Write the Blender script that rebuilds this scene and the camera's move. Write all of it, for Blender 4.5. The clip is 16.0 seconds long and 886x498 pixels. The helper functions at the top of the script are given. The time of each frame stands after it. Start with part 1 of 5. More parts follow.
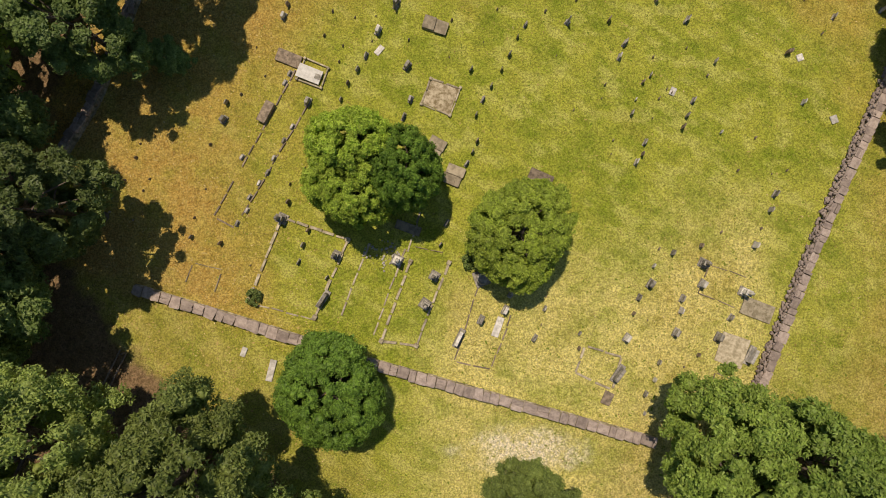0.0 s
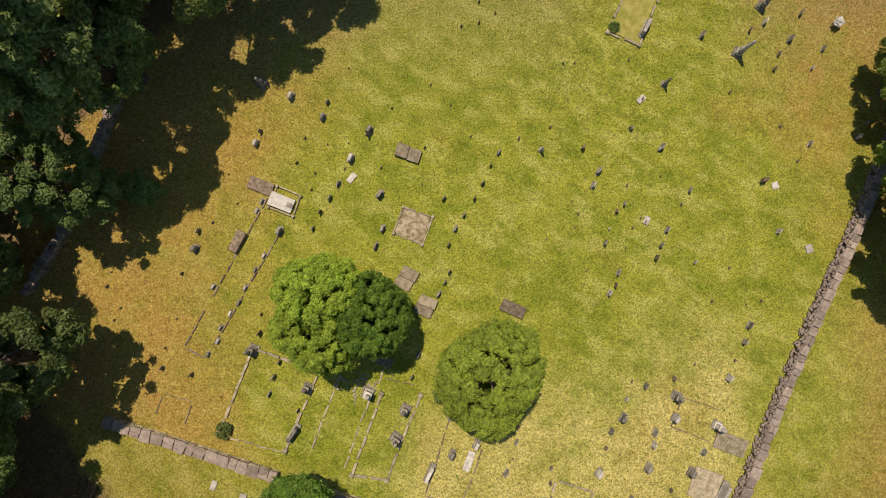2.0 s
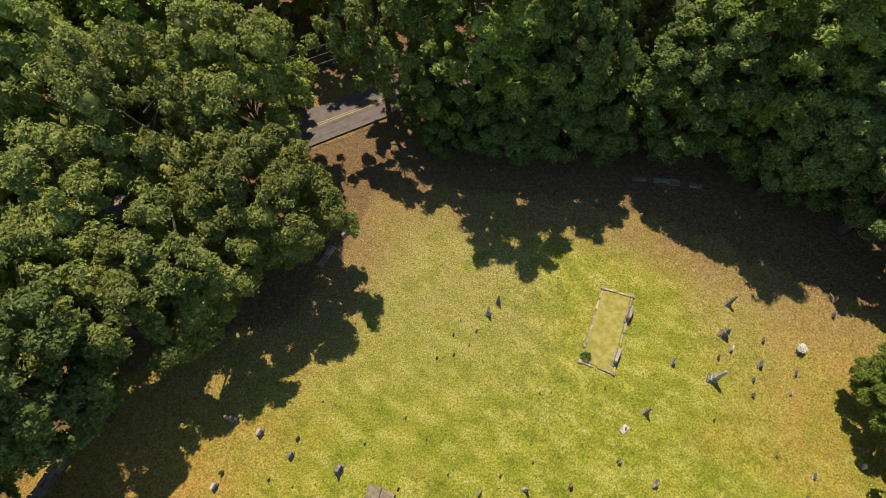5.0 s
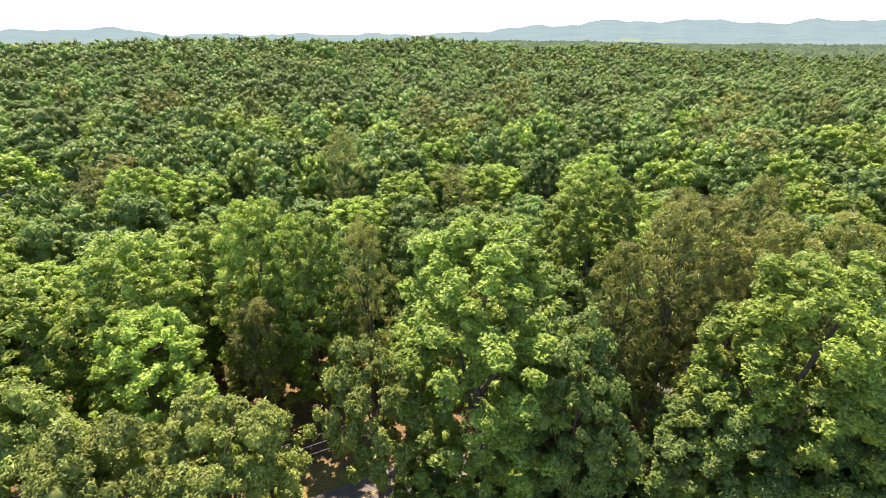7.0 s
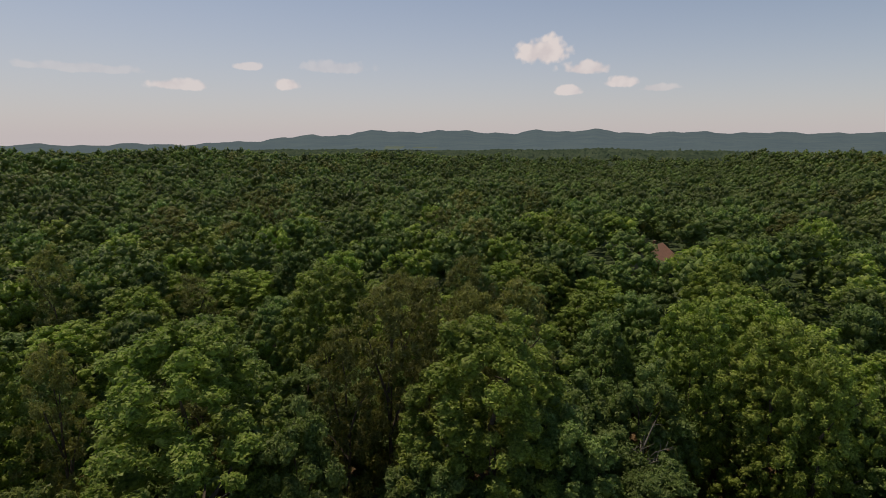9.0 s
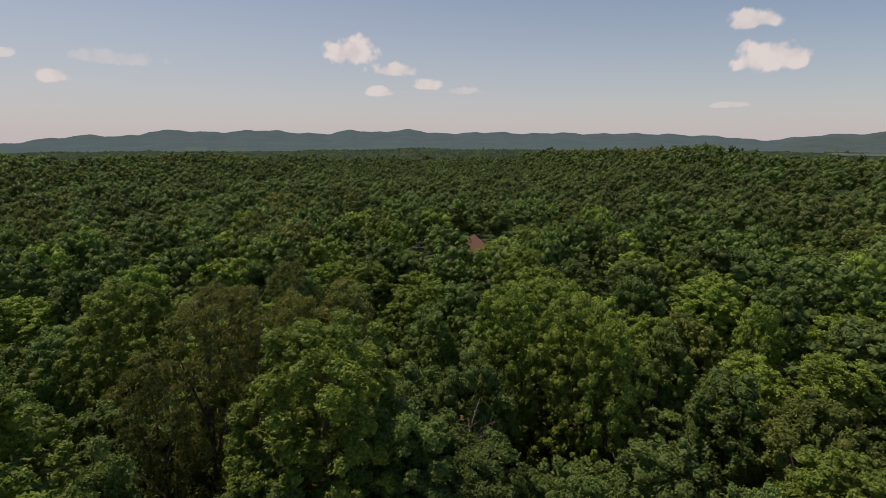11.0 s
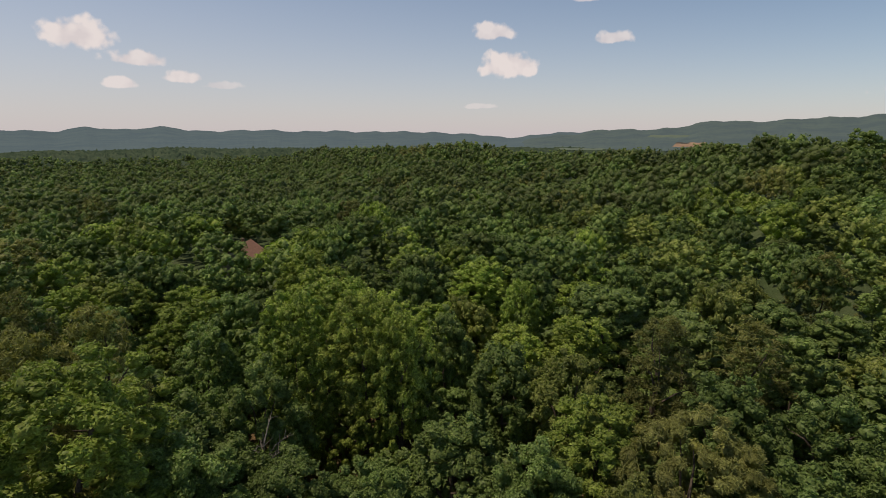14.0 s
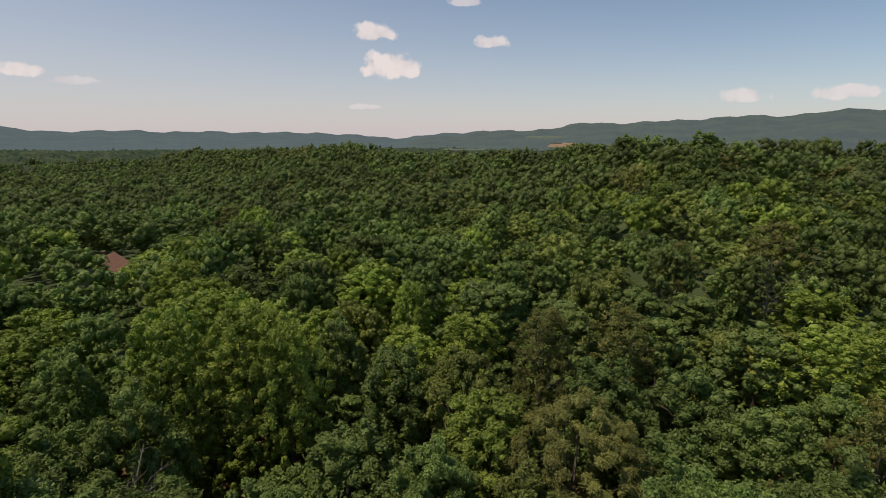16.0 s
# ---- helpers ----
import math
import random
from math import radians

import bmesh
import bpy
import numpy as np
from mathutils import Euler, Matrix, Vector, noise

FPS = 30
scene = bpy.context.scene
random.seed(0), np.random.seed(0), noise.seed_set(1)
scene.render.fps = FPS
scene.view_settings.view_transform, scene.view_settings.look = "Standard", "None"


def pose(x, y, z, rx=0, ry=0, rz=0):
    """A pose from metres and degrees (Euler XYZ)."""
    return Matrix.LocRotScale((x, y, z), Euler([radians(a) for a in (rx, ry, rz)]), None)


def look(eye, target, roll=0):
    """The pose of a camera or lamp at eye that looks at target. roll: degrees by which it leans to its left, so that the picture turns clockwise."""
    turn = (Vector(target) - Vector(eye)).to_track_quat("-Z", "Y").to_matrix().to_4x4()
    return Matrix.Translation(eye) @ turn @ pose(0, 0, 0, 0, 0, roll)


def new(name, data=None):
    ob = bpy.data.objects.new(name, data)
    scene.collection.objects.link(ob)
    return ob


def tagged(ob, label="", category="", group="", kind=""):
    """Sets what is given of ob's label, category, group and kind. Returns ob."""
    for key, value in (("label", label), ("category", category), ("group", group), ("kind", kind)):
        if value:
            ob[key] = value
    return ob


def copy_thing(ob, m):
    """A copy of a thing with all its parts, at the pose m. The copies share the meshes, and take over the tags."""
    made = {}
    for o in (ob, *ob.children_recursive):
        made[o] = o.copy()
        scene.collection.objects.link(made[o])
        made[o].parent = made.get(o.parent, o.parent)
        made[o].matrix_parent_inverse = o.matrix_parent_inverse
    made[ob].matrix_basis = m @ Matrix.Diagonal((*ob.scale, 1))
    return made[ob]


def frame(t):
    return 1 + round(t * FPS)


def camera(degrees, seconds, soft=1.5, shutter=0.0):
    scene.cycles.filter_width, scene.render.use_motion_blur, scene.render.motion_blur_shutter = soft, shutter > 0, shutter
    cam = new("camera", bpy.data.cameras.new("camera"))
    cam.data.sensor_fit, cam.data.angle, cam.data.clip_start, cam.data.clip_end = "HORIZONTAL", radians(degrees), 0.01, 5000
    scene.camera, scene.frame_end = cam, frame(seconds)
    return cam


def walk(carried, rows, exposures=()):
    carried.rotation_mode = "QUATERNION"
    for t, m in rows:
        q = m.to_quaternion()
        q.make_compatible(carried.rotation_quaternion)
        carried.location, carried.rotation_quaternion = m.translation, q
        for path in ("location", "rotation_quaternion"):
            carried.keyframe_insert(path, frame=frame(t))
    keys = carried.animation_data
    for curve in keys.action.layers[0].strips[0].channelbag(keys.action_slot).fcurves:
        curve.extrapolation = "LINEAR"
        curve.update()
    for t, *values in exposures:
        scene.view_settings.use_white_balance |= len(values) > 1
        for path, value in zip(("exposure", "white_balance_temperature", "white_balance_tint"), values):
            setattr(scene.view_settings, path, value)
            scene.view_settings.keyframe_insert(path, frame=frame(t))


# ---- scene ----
cam = camera(79.9, 16.0, 0.75)
PATH = [
    (0, pose(-0.06, 0.15, 45.52, -0.16, -0.08, -0.13)),
    (0.5, pose(0.58, 2.86, 45.49, -0.10, -0.07, -0.07)),
    (1, pose(1.22, 5.64, 45.43, -0.11, -0.05, 0.00)),
    (1.5, pose(1.81, 8.37, 45.35, -0.11, -0.01, 0.02)),
    (2, pose(2.39, 11.05, 45.26, -0.11, 0.04, 0.04)),
    (2.5, pose(2.95, 13.37, 45.22, -0.10, 0.09, 0.06)),
    (3, pose(3.46, 14.59, 45.19, -0.06, 0.07, 0.06)),
    (3.2, pose(3.71, 14.82, 45.16, -0.06, 0.09, -0.01)),
    (5.3, pose(4.27, 17.51, 45.48, 33.59, 0.02, -0.93)),
    (5.5, pose(4.29, 17.71, 45.49, 37.43, 0.05, -0.90)),
    (6, pose(4.34, 18.01, 45.43, 47.27, 0.04, -0.86)),
    (6.5, pose(4.41, 18.18, 45.40, 57.19, -0.01, -0.81)),
    (7, pose(4.39, 18.28, 45.38, 67.08, -0.09, -0.92)),
    (7.5, pose(4.59, 18.29, 45.35, 77.14, -0.06, -0.85)),
    (8, pose(11.43, 13.62, 45.62, 77.95, -0.02, -17.24)),
    (8.5, pose(11.35, 13.80, 45.63, 77.91, -0.00, -20.24)),
    (9, pose(11.37, 13.91, 45.65, 77.89, -0.01, -24.02)),
    (9.2, pose(11.35, 13.95, 45.62, 77.92, -0.04, -26.02)),
    (11.3, pose(11.36, 13.85, 45.54, 77.91, -0.02, -46.13)),
    (11.5, pose(11.44, 13.76, 45.53, 77.91, -0.04, -47.81)),
    (12, pose(11.55, 13.87, 45.54, 77.87, -0.06, -52.19)),
    (12.5, pose(11.62, 14.02, 45.52, 77.82, 0.03, -56.81)),
    (13, pose(11.77, 14.12, 45.50, 77.75, -0.02, -60.52)),
    (13.5, pose(11.99, 14.27, 45.51, 77.71, -0.02, -63.98)),
    (14, pose(12.17, 14.25, 45.54, 77.71, -0.00, -67.20)),
    (14.5, pose(12.34, 14.24, 45.59, 77.70, 0.03, -70.21)),
    (15, pose(12.49, 14.13, 45.63, 77.75, -0.01, -73.07)),
    (15.5, pose(12.58, 14.01, 45.66, 77.76, -0.00, -76.32)),
    (16, pose(12.54, 14.00, 45.71, 77.79, -0.02, -79.26)),
]
STOPS = [(0, -0.05, 6800, 16), (1.0, -0.05, 6800, 16), (2.0, -0.07, 6800, 16), (3.0, -0.06, 6800, 16), (4.5, 0.15, 6800, 16), (5.5, 0.48, 6800, 16), (6.0, 0.9, 6800, 16), (6.5, 1.27, 6800, 16), (7.0, 1.44, 6800, 16), (7.5, 0.4, 6800, 16), (8.0, -0.5, 6800, 16), (8.5, -0.9, 6800, 16), (9.0, -0.95, 6800, 16), (11.5, -0.93, 6800, 16), (13.0, -0.86, 6800, 16), (16.0, -0.78, 6800, 16)]
walk(cam, PATH, STOPS)

# ---- daylight ----
SUN_DIR = Vector((-0.14, 0.39, 0.91)).normalized()      # towards the sun
sun = new("sun", bpy.data.lights.new("sun", "SUN"))
sun.data.energy, sun.data.angle, sun.data.color = 4.0, radians(0.53), (1.0, 0.90, 0.72)
sun.matrix_world = look((0, 0, 60), Vector((0, 0, 60)) - SUN_DIR)

world = bpy.data.worlds.new("world")
scene.world = world
world.use_nodes = True
wt = world.node_tree
wt.nodes.clear()


def wmath(op, a, b=None, c=None):
    n = wt.nodes.new("ShaderNodeMath")
    n.operation = op
    for i, v in enumerate((a, b, c)):
        if v is None:
            continue
        if isinstance(v, (int, float)):
            n.inputs[i].default_value = v
        else:
            wt.links.new(v, n.inputs[i])
    return n.outputs[0]


sky = wt.nodes.new("ShaderNodeTexSky")
sky.sky_type, sky.sun_disc = "NISHITA", False
sky.sun_elevation = math.asin(SUN_DIR.z)
sky.sun_rotation = math.atan2(SUN_DIR.x, SUN_DIR.y)
sky.air_density, sky.dust_density, sky.ozone_density, sky.altitude = 0.85, 0.25, 1.6, 200
# small fair-weather clouds: bearing, height and half sizes in degrees, density
CLOUDS = [
    (34.1, 8.1, 2.6, 1.35, 1.0), (38.6, 6.6, 2.4, 0.85, 0.9), (42.0, 5.2, 1.6, 0.65, 0.9), (45.2, 4.6, 1.8, 0.45, 0.5),
    (37.0, 4.5, 1.3, 0.62, 0.9), (8.3, 5.0, 1.2, 0.62, 0.9), (-1.4, 4.7, 2.6, 0.6, 0.8), (4.7, 6.6, 1.3, 0.4, 0.7),
    (13.4, 6.7, 4.0, 0.7, 0.35), (-8.8, 5.8, 4.5, 0.5, 0.3), (74.1, 6.7, 2.9, 1.5, 1.0), (72.3, 9.9, 2.2, 0.9, 0.9),
    (84.0, 9.1, 1.9, 0.7, 0.8), (71.1, 2.9, 1.5, 0.3, 0.5),
]
CLOUDS_EAST = [(107.7, 3.5, 2.0, 0.8, 0.7), (115.2, 3.5, 2.5, 0.65, 0.7), (81.9, 12.9, 1.8, 0.5, 0.6), (-19.5, 9.0, 3.6, 0.9, 0.8)]
coord = wt.nodes.new("ShaderNodeTexCoord")
axes = wt.nodes.new("ShaderNodeSeparateXYZ")
wt.links.new(coord.outputs["Generated"], axes.inputs[0])
bearing = wmath("DEGREES", wmath("ARCTAN2", axes.outputs[0], axes.outputs[1]))
height = wmath("DEGREES", wmath("ARCSINE", axes.outputs[2]))
lobes = wt.nodes.new("ShaderNodeTexNoise")
lobes.inputs["Scale"].default_value, lobes.inputs["Detail"].default_value, lobes.inputs["Roughness"].default_value = 34, 2, 0.5
puff = wt.nodes.new("ShaderNodeTexNoise")
puff.inputs["Scale"].default_value, puff.inputs["Detail"].default_value, puff.inputs["Roughness"].default_value = 95, 6, 0.62
for n in (lobes, puff):
    wt.links.new(coord.outputs["Generated"], n.inputs["Vector"])
ragged = wmath("ADD", wmath("MULTIPLY", wmath("SUBTRACT", lobes.outputs[0], 0.5), 1.9), wmath("MULTIPLY", wmath("SUBTRACT", puff.outputs[0], 0.5), 0.5))
cover = None
for b, e, w, h, density in CLOUDS + CLOUDS_EAST:
    u = wmath("DIVIDE", wmath("SUBTRACT", bearing, b), w * 1.1)
    v = wmath("DIVIDE", wmath("SUBTRACT", height, e - 0.15), h * 1.15)
    v = wmath("MAXIMUM", v, wmath("MULTIPLY", v, -1.9))
    d = wmath("SQRT", wmath("ADD", wmath("MULTIPLY", u, u), wmath("MULTIPLY", v, v)))
    d = wmath("ADD", d, ragged)
    soft = wt.nodes.new("ShaderNodeMapRange")
    soft.interpolation_type = "SMOOTHSTEP"
    for i, value in ((1, 1.1), (2, 0.62), (3, 0.0), (4, density)):
        soft.inputs[i].default_value = value
    wt.links.new(d, soft.inputs[0])
    cover = soft.outputs[0] if cover is None else wmath("MAXIMUM", cover, soft.outputs[0])
white = wt.nodes.new("ShaderNodeMixRGB")
body = wt.nodes.new("ShaderNodeMixRGB")            # sunlit lobes and greyer hollows
body.inputs[1].default_value, body.inputs[2].default_value = (8.7, 8.3, 8.1, 1), (7.5, 7.15, 7.2, 1)
shade = wt.nodes.new("ShaderNodeMapRange")
for i, value in ((1, 0.42), (2, 0.62), (3, 0.0), (4, 0.9)):
    shade.inputs[i].default_value = value
wt.links.new(lobes.outputs[0], shade.inputs[0])
wt.links.new(shade.outputs[0], body.inputs[0])
wt.links.new(body.outputs[0], white.inputs[2])
wt.links.new(cover, white.inputs[0])
haze = wt.nodes.new("ShaderNodeHueSaturation")     # humid summer air washes the blue out
haze.inputs["Saturation"].default_value = 0.97
deep = wt.nodes.new("ShaderNodeMapRange")          # sky dimmed overhead, above the view, to weaken its fill light
for i, value in ((1, 18.0), (2, 50.0), (3, 1.0), (4, 0.5)):
    deep.inputs[i].default_value = value
wt.links.new(height, deep.inputs[0])
wt.links.new(deep.outputs[0], haze.inputs["Value"])
wt.links.new(sky.outputs[0], haze.inputs["Color"])
sunward = wmath("COSINE", wmath("RADIANS", wmath("ADD", bearing, 20.0)))        # thicker glare towards the sun
depth = wmath("ADD", wmath("MULTIPLY", sunward, 5.5), 8.0)
low_air = wt.nodes.new("ShaderNodeMixRGB")         # pale dusty band along the horizon
low_air.inputs[2].default_value = (6.35, 6.02, 6.15, 1)
wt.links.new(wmath("MULTIPLY", wmath("EXPONENT", wmath("DIVIDE", wmath("MULTIPLY", wmath("MAXIMUM", height, 0.0), -1.0), depth)), 0.95), low_air.inputs[0])
air = wt.nodes.new("ShaderNodeMixRGB")
air.blend_type = "MULTIPLY"
air.inputs[0].default_value, air.inputs[2].default_value = 1.0, (1.10, 1.20, 1.15, 1)
wt.links.new(haze.outputs[0], air.inputs[1])
wt.links.new(air.outputs[0], low_air.inputs[1])

wt.links.new(low_air.outputs[0], white.inputs[1])
back = wt.nodes.new("ShaderNodeBackground")
back.inputs["Strength"].default_value = 0.15
wt.links.new(white.outputs[0], back.inputs["Color"])
wout = wt.nodes.new("ShaderNodeOutputWorld")
wt.links.new(back.outputs[0], wout.inputs[0])


# ---- materials ----
def material(name, rough=0.8, spec=0.3):
    m = bpy.data.materials.new(name)
    m.use_nodes = True
    b = m.node_tree.nodes["Principled BSDF"]
    b.inputs["Roughness"].default_value = rough
    b.inputs["Specular IOR Level"].default_value = spec
    return m, m.node_tree, b


def tex_noise(nt, scale, detail=4.0, rough=0.55, vec=None, coords="Object"):
    n = nt.nodes.new("ShaderNodeTexNoise")
    n.inputs["Scale"].default_value, n.inputs["Detail"].default_value, n.inputs["Roughness"].default_value = scale, detail, rough
    if vec is None:
        c = nt.nodes.new("ShaderNodeTexCoord")
        vec = c.outputs[coords]
    nt.links.new(vec, n.inputs["Vector"])
    return n.outputs[0]


def ramp(nt, fac, a, b, lo=0.0, hi=1.0):
    """A smooth step of fac from a..b to lo..hi."""
    n = nt.nodes.new("ShaderNodeMapRange")
    n.interpolation_type = "SMOOTHSTEP"
    for i, v in ((1, a), (2, b), (3, lo), (4, hi)):
        n.inputs[i].default_value = v
    nt.links.new(fac, n.inputs[0])
    return n.outputs[0]


def blend(nt, fac, a, b, how="MIX"):
    n = nt.nodes.new("ShaderNodeMixRGB")
    n.blend_type = how
    for i, v in enumerate((fac, a, b)):
        if isinstance(v, (int, float)):
            n.inputs[i].default_value = v
        elif isinstance(v, tuple):
            n.inputs[i].default_value = (*v, 1)
        else:
            nt.links.new(v, n.inputs[i])
    return n.outputs[0]


def calc(nt, op, a, b=0.0):
    n = nt.nodes.new("ShaderNodeMath")
    n.operation = op
    for i, v in enumerate((a, b)):
        if isinstance(v, (int, float)):
            n.inputs[i].default_value = v
        else:
            nt.links.new(v, n.inputs[i])
    return n.outputs[0]


def relief(nt, bsdf, fac, strength, distance):
    n = nt.nodes.new("ShaderNodeBump")
    n.inputs["Strength"].default_value, n.inputs["Distance"].default_value = strength, distance
    nt.links.new(fac, n.inputs["Height"])
    nt.links.new(n.outputs[0], bsdf.inputs["Normal"])


def stone_material(name, light, dark, stain, scale=3.0):
    m, nt, b = material(name, 0.9, 0.1)
    info = nt.nodes.new("ShaderNodeObjectInfo")
    c = nt.nodes.new("ShaderNodeTexCoord")
    shift = nt.nodes.new("ShaderNodeVectorMath")
    shift.operation = "ADD"
    seed = nt.nodes.new("ShaderNodeVectorMath")
    seed.operation = "SCALE"
    seed.inputs[0].default_value = (17, 31, 11)
    nt.links.new(info.outputs["Random"], seed.inputs["Scale"])
    nt.links.new(c.outputs["Object"], shift.inputs[0])
    nt.links.new(seed.outputs[0], shift.inputs[1])
    v = shift.outputs[0]
    col = blend(nt, ramp(nt, tex_noise(nt, scale, 5, 0.6, v), 0.35, 0.65), dark, light)
    col = blend(nt, ramp(nt, tex_noise(nt, scale * 2.3, 6, 0.7, v), 0.55, 0.75, 0, 0.8), col, stain)
    tone = nt.nodes.new("ShaderNodeMapRange")
    tone.inputs[3].default_value, tone.inputs[4].default_value = 0.72, 1.2
    nt.links.new(info.outputs["Random"], tone.inputs[0])
    hsv = nt.nodes.new("ShaderNodeHueSaturation")
    nt.links.new(tone.outputs[0], hsv.inputs["Value"])
    nt.links.new(col, hsv.inputs["Color"])
    nt.links.new(hsv.outputs[0], b.inputs["Base Color"])
    relief(nt, b, tex_noise(nt, scale * 9, 5, 0.65, v), 0.6, 0.02)
    return m


GRANITE = stone_material("granite", (0.36, 0.33, 0.28), (0.17, 0.155, 0.13), (0.07, 0.063, 0.052))
MARBLE = stone_material("weathered_marble", (0.66, 0.62, 0.56), (0.42, 0.39, 0.34), (0.18, 0.16, 0.13))
BROWNSTONE = stone_material("brown_stone", (0.32, 0.25, 0.18), (0.16, 0.125, 0.092), (0.055, 0.048, 0.038))
CONCRETE = stone_material("old_concrete", (0.36, 0.30, 0.21), (0.21, 0.175, 0.12), (0.10, 0.09, 0.055), 2.2)
WHITESTONE = stone_material("white_marble", (0.80, 0.77, 0.71), (0.66, 0.63, 0.57), (0.44, 0.41, 0.36))
KERBSTONE = stone_material("mossy_kerbstone", (0.50, 0.43, 0.31), (0.28, 0.235, 0.15), (0.12, 0.115, 0.06), 2.6)
GRAVEL = stone_material("mossy_gravel", (0.62, 0.52, 0.36), (0.25, 0.19, 0.10), (0.17, 0.17, 0.05), 2.6)
DRYGRASS = stone_material("dry_plot_grass", (0.47, 0.41, 0.13), (0.31, 0.30, 0.06), (0.21, 0.24, 0.035), 1.6)
WALLSTONE = stone_material("wall_stone", (0.40, 0.325, 0.275), (0.27, 0.215, 0.185), (0.15, 0.12, 0.10), 2.2)


def plain_material(name, colour, rough=0.7, grain=6.0, vary=0.35):
    m, nt, b = material(name, rough, 0.25)
    low = tuple(v * (1 - vary) for v in colour)
    nt.links.new(blend(nt, ramp(nt, tex_noise(nt, grain, 5, 0.65), 0.3, 0.7), low, colour), b.inputs["Base Color"])
    relief(nt, b, tex_noise(nt, grain * 5, 4), 0.4, 0.01)
    return m


BARK = plain_material("bark", (0.16, 0.125, 0.095), 0.9, 5.0, 0.5)
SNAG = plain_material("bare_grey_wood", (0.25, 0.225, 0.19), 0.85, 5.0, 0.3)
TIMBER = plain_material("weathered_timber", (0.27, 0.22, 0.17), 0.85, 7.0, 0.5)
ROOF = plain_material("rust_red_roof", (0.48, 0.27, 0.20), 0.7, 2.0, 0.3)
SIDING = plain_material("cream_siding", (0.62, 0.55, 0.42), 0.7, 2.0, 0.2)
GLASSY = plain_material("window_pane", (0.05, 0.06, 0.07), 0.15, 2.0, 0.2)
PETAL = plain_material("white_petals", (0.82, 0.80, 0.74), 0.6, 8.0, 0.15)
WIRE = plain_material("wire", (0.33, 0.33, 0.34), 0.4, 8.0, 0.2)
YELLOW = plain_material("road_yellow", (0.48, 0.38, 0.15), 0.7, 5.0, 0.3)
ASPHALT = plain_material("worn_asphalt", (0.19, 0.165, 0.15), 0.9, 1.3, 0.25)


def leaf_material(name, low, high, through_leaf, share=0.34, clump=0.55, vary=1.0):
    m, nt, b = material(name, 0.5, 0.2)
    info = nt.nodes.new("ShaderNodeObjectInfo")
    geo = nt.nodes.new("ShaderNodeNewGeometry")
    f = tex_noise(nt, clump, 3, 0.6)
    f = calc(nt, "ADD", calc(nt, "MULTIPLY", ramp(nt, f, 0.3, 0.7), 0.45), calc(nt, "MULTIPLY", geo.outputs["Random Per Island"], 0.75 * vary))
    col = blend(nt, f, low, high)
    dull = tuple(v * k for v, k in zip(low, (1.12, 0.95, 1.2)))          # some crowns are duller, browner than the rest
    col = blend(nt, ramp(nt, tex_noise(nt, 0.06, 3, 0.6), 0.48, 0.68, 0.0, 0.6), col, dull)
    hsv = nt.nodes.new("ShaderNodeHueSaturation")
    nt.links.new(col, hsv.inputs["Color"])
    hue = nt.nodes.new("ShaderNodeMapRange")
    hue.inputs[3].default_value, hue.inputs[4].default_value = 0.490, 0.503
    nt.links.new(info.outputs["Random"], hue.inputs[0])
    nt.links.new(hue.outputs[0], hsv.inputs["Hue"])
    val = nt.nodes.new("ShaderNodeMapRange")
    val.inputs[3].default_value, val.inputs[4].default_value = 0.8, 1.22
    nt.links.new(calc(nt, "FRACT", calc(nt, "MULTIPLY", info.outputs["Random"], 7.31)), val.inputs[0])
    stand_tone = ramp(nt, tex_noise(nt, 0.085, 2, 0.6), 0.34, 0.66, 0.74, 1.1)          # from tree to tree
    grain = ramp(nt, tex_noise(nt, 3.6, 3, 0.7), 0.36, 0.64, 1 - 0.34 * vary, 1 + 0.3 * vary)          # single leaves within a spray
    nt.links.new(calc(nt, "MULTIPLY", calc(nt, "MULTIPLY", val.outputs[0], stand_tone), grain), hsv.inputs["Value"])
    nt.links.new(hsv.outputs[0], b.inputs["Base Color"])
    tr = nt.nodes.new("ShaderNodeBsdfTranslucent")
    nt.links.new(blend(nt, 1.0, hsv.outputs[0], through_leaf, "MULTIPLY"), tr.inputs["Color"])
    mix = nt.nodes.new("ShaderNodeMixShader")
    mix.inputs[0].default_value = share
    nt.links.new(b.outputs[0], mix.inputs[1])
    nt.links.new(tr.outputs[0], mix.inputs[2])
    nt.links.new(mix.outputs[0], nt.nodes["Material Output"].inputs[0])
    return m


GLOW = (1.2, 1.5, 0.8)
LEAF_BRIGHT = leaf_material("tulip_leaves", (0.179, 0.260, 0.040), (0.384, 0.464, 0.099), GLOW, 0.28, 0.45)
LEAF_MID = leaf_material("broad_leaves", (0.122, 0.191, 0.046), (0.266, 0.354, 0.105), GLOW, 0.26)
LEAF_OLIVE = leaf_material("oak_leaves", (0.175, 0.224, 0.048), (0.375, 0.423, 0.117), GLOW, 0.26)
LEAF_PINE = leaf_material("pine_needles", (0.158, 0.170, 0.046), (0.320, 0.328, 0.103), (1.3, 1.35, 0.8), 0.32)
LEAF_TAN = leaf_material("tan_needles", (0.234, 0.262, 0.073), (0.455, 0.482, 0.155), (1.3, 1.35, 0.8), 0.30)
LEAF_DARK = leaf_material("dense_dark_leaves", (0.110, 0.168, 0.041), (0.240, 0.315, 0.090), GLOW, 0.24)
# darker copy of the broad leaves: the west side's shade put into the colour
LEAF_MID_SHADED = leaf_material("shade_painted_leaves", (0.084, 0.132, 0.031), (0.188, 0.250, 0.072), GLOW, 0.25)
LEAF_YARD = leaf_material("yard_tree_leaves", (0.200, 0.312, 0.031), (0.420, 0.535, 0.075), GLOW, 0.30, 0.9)
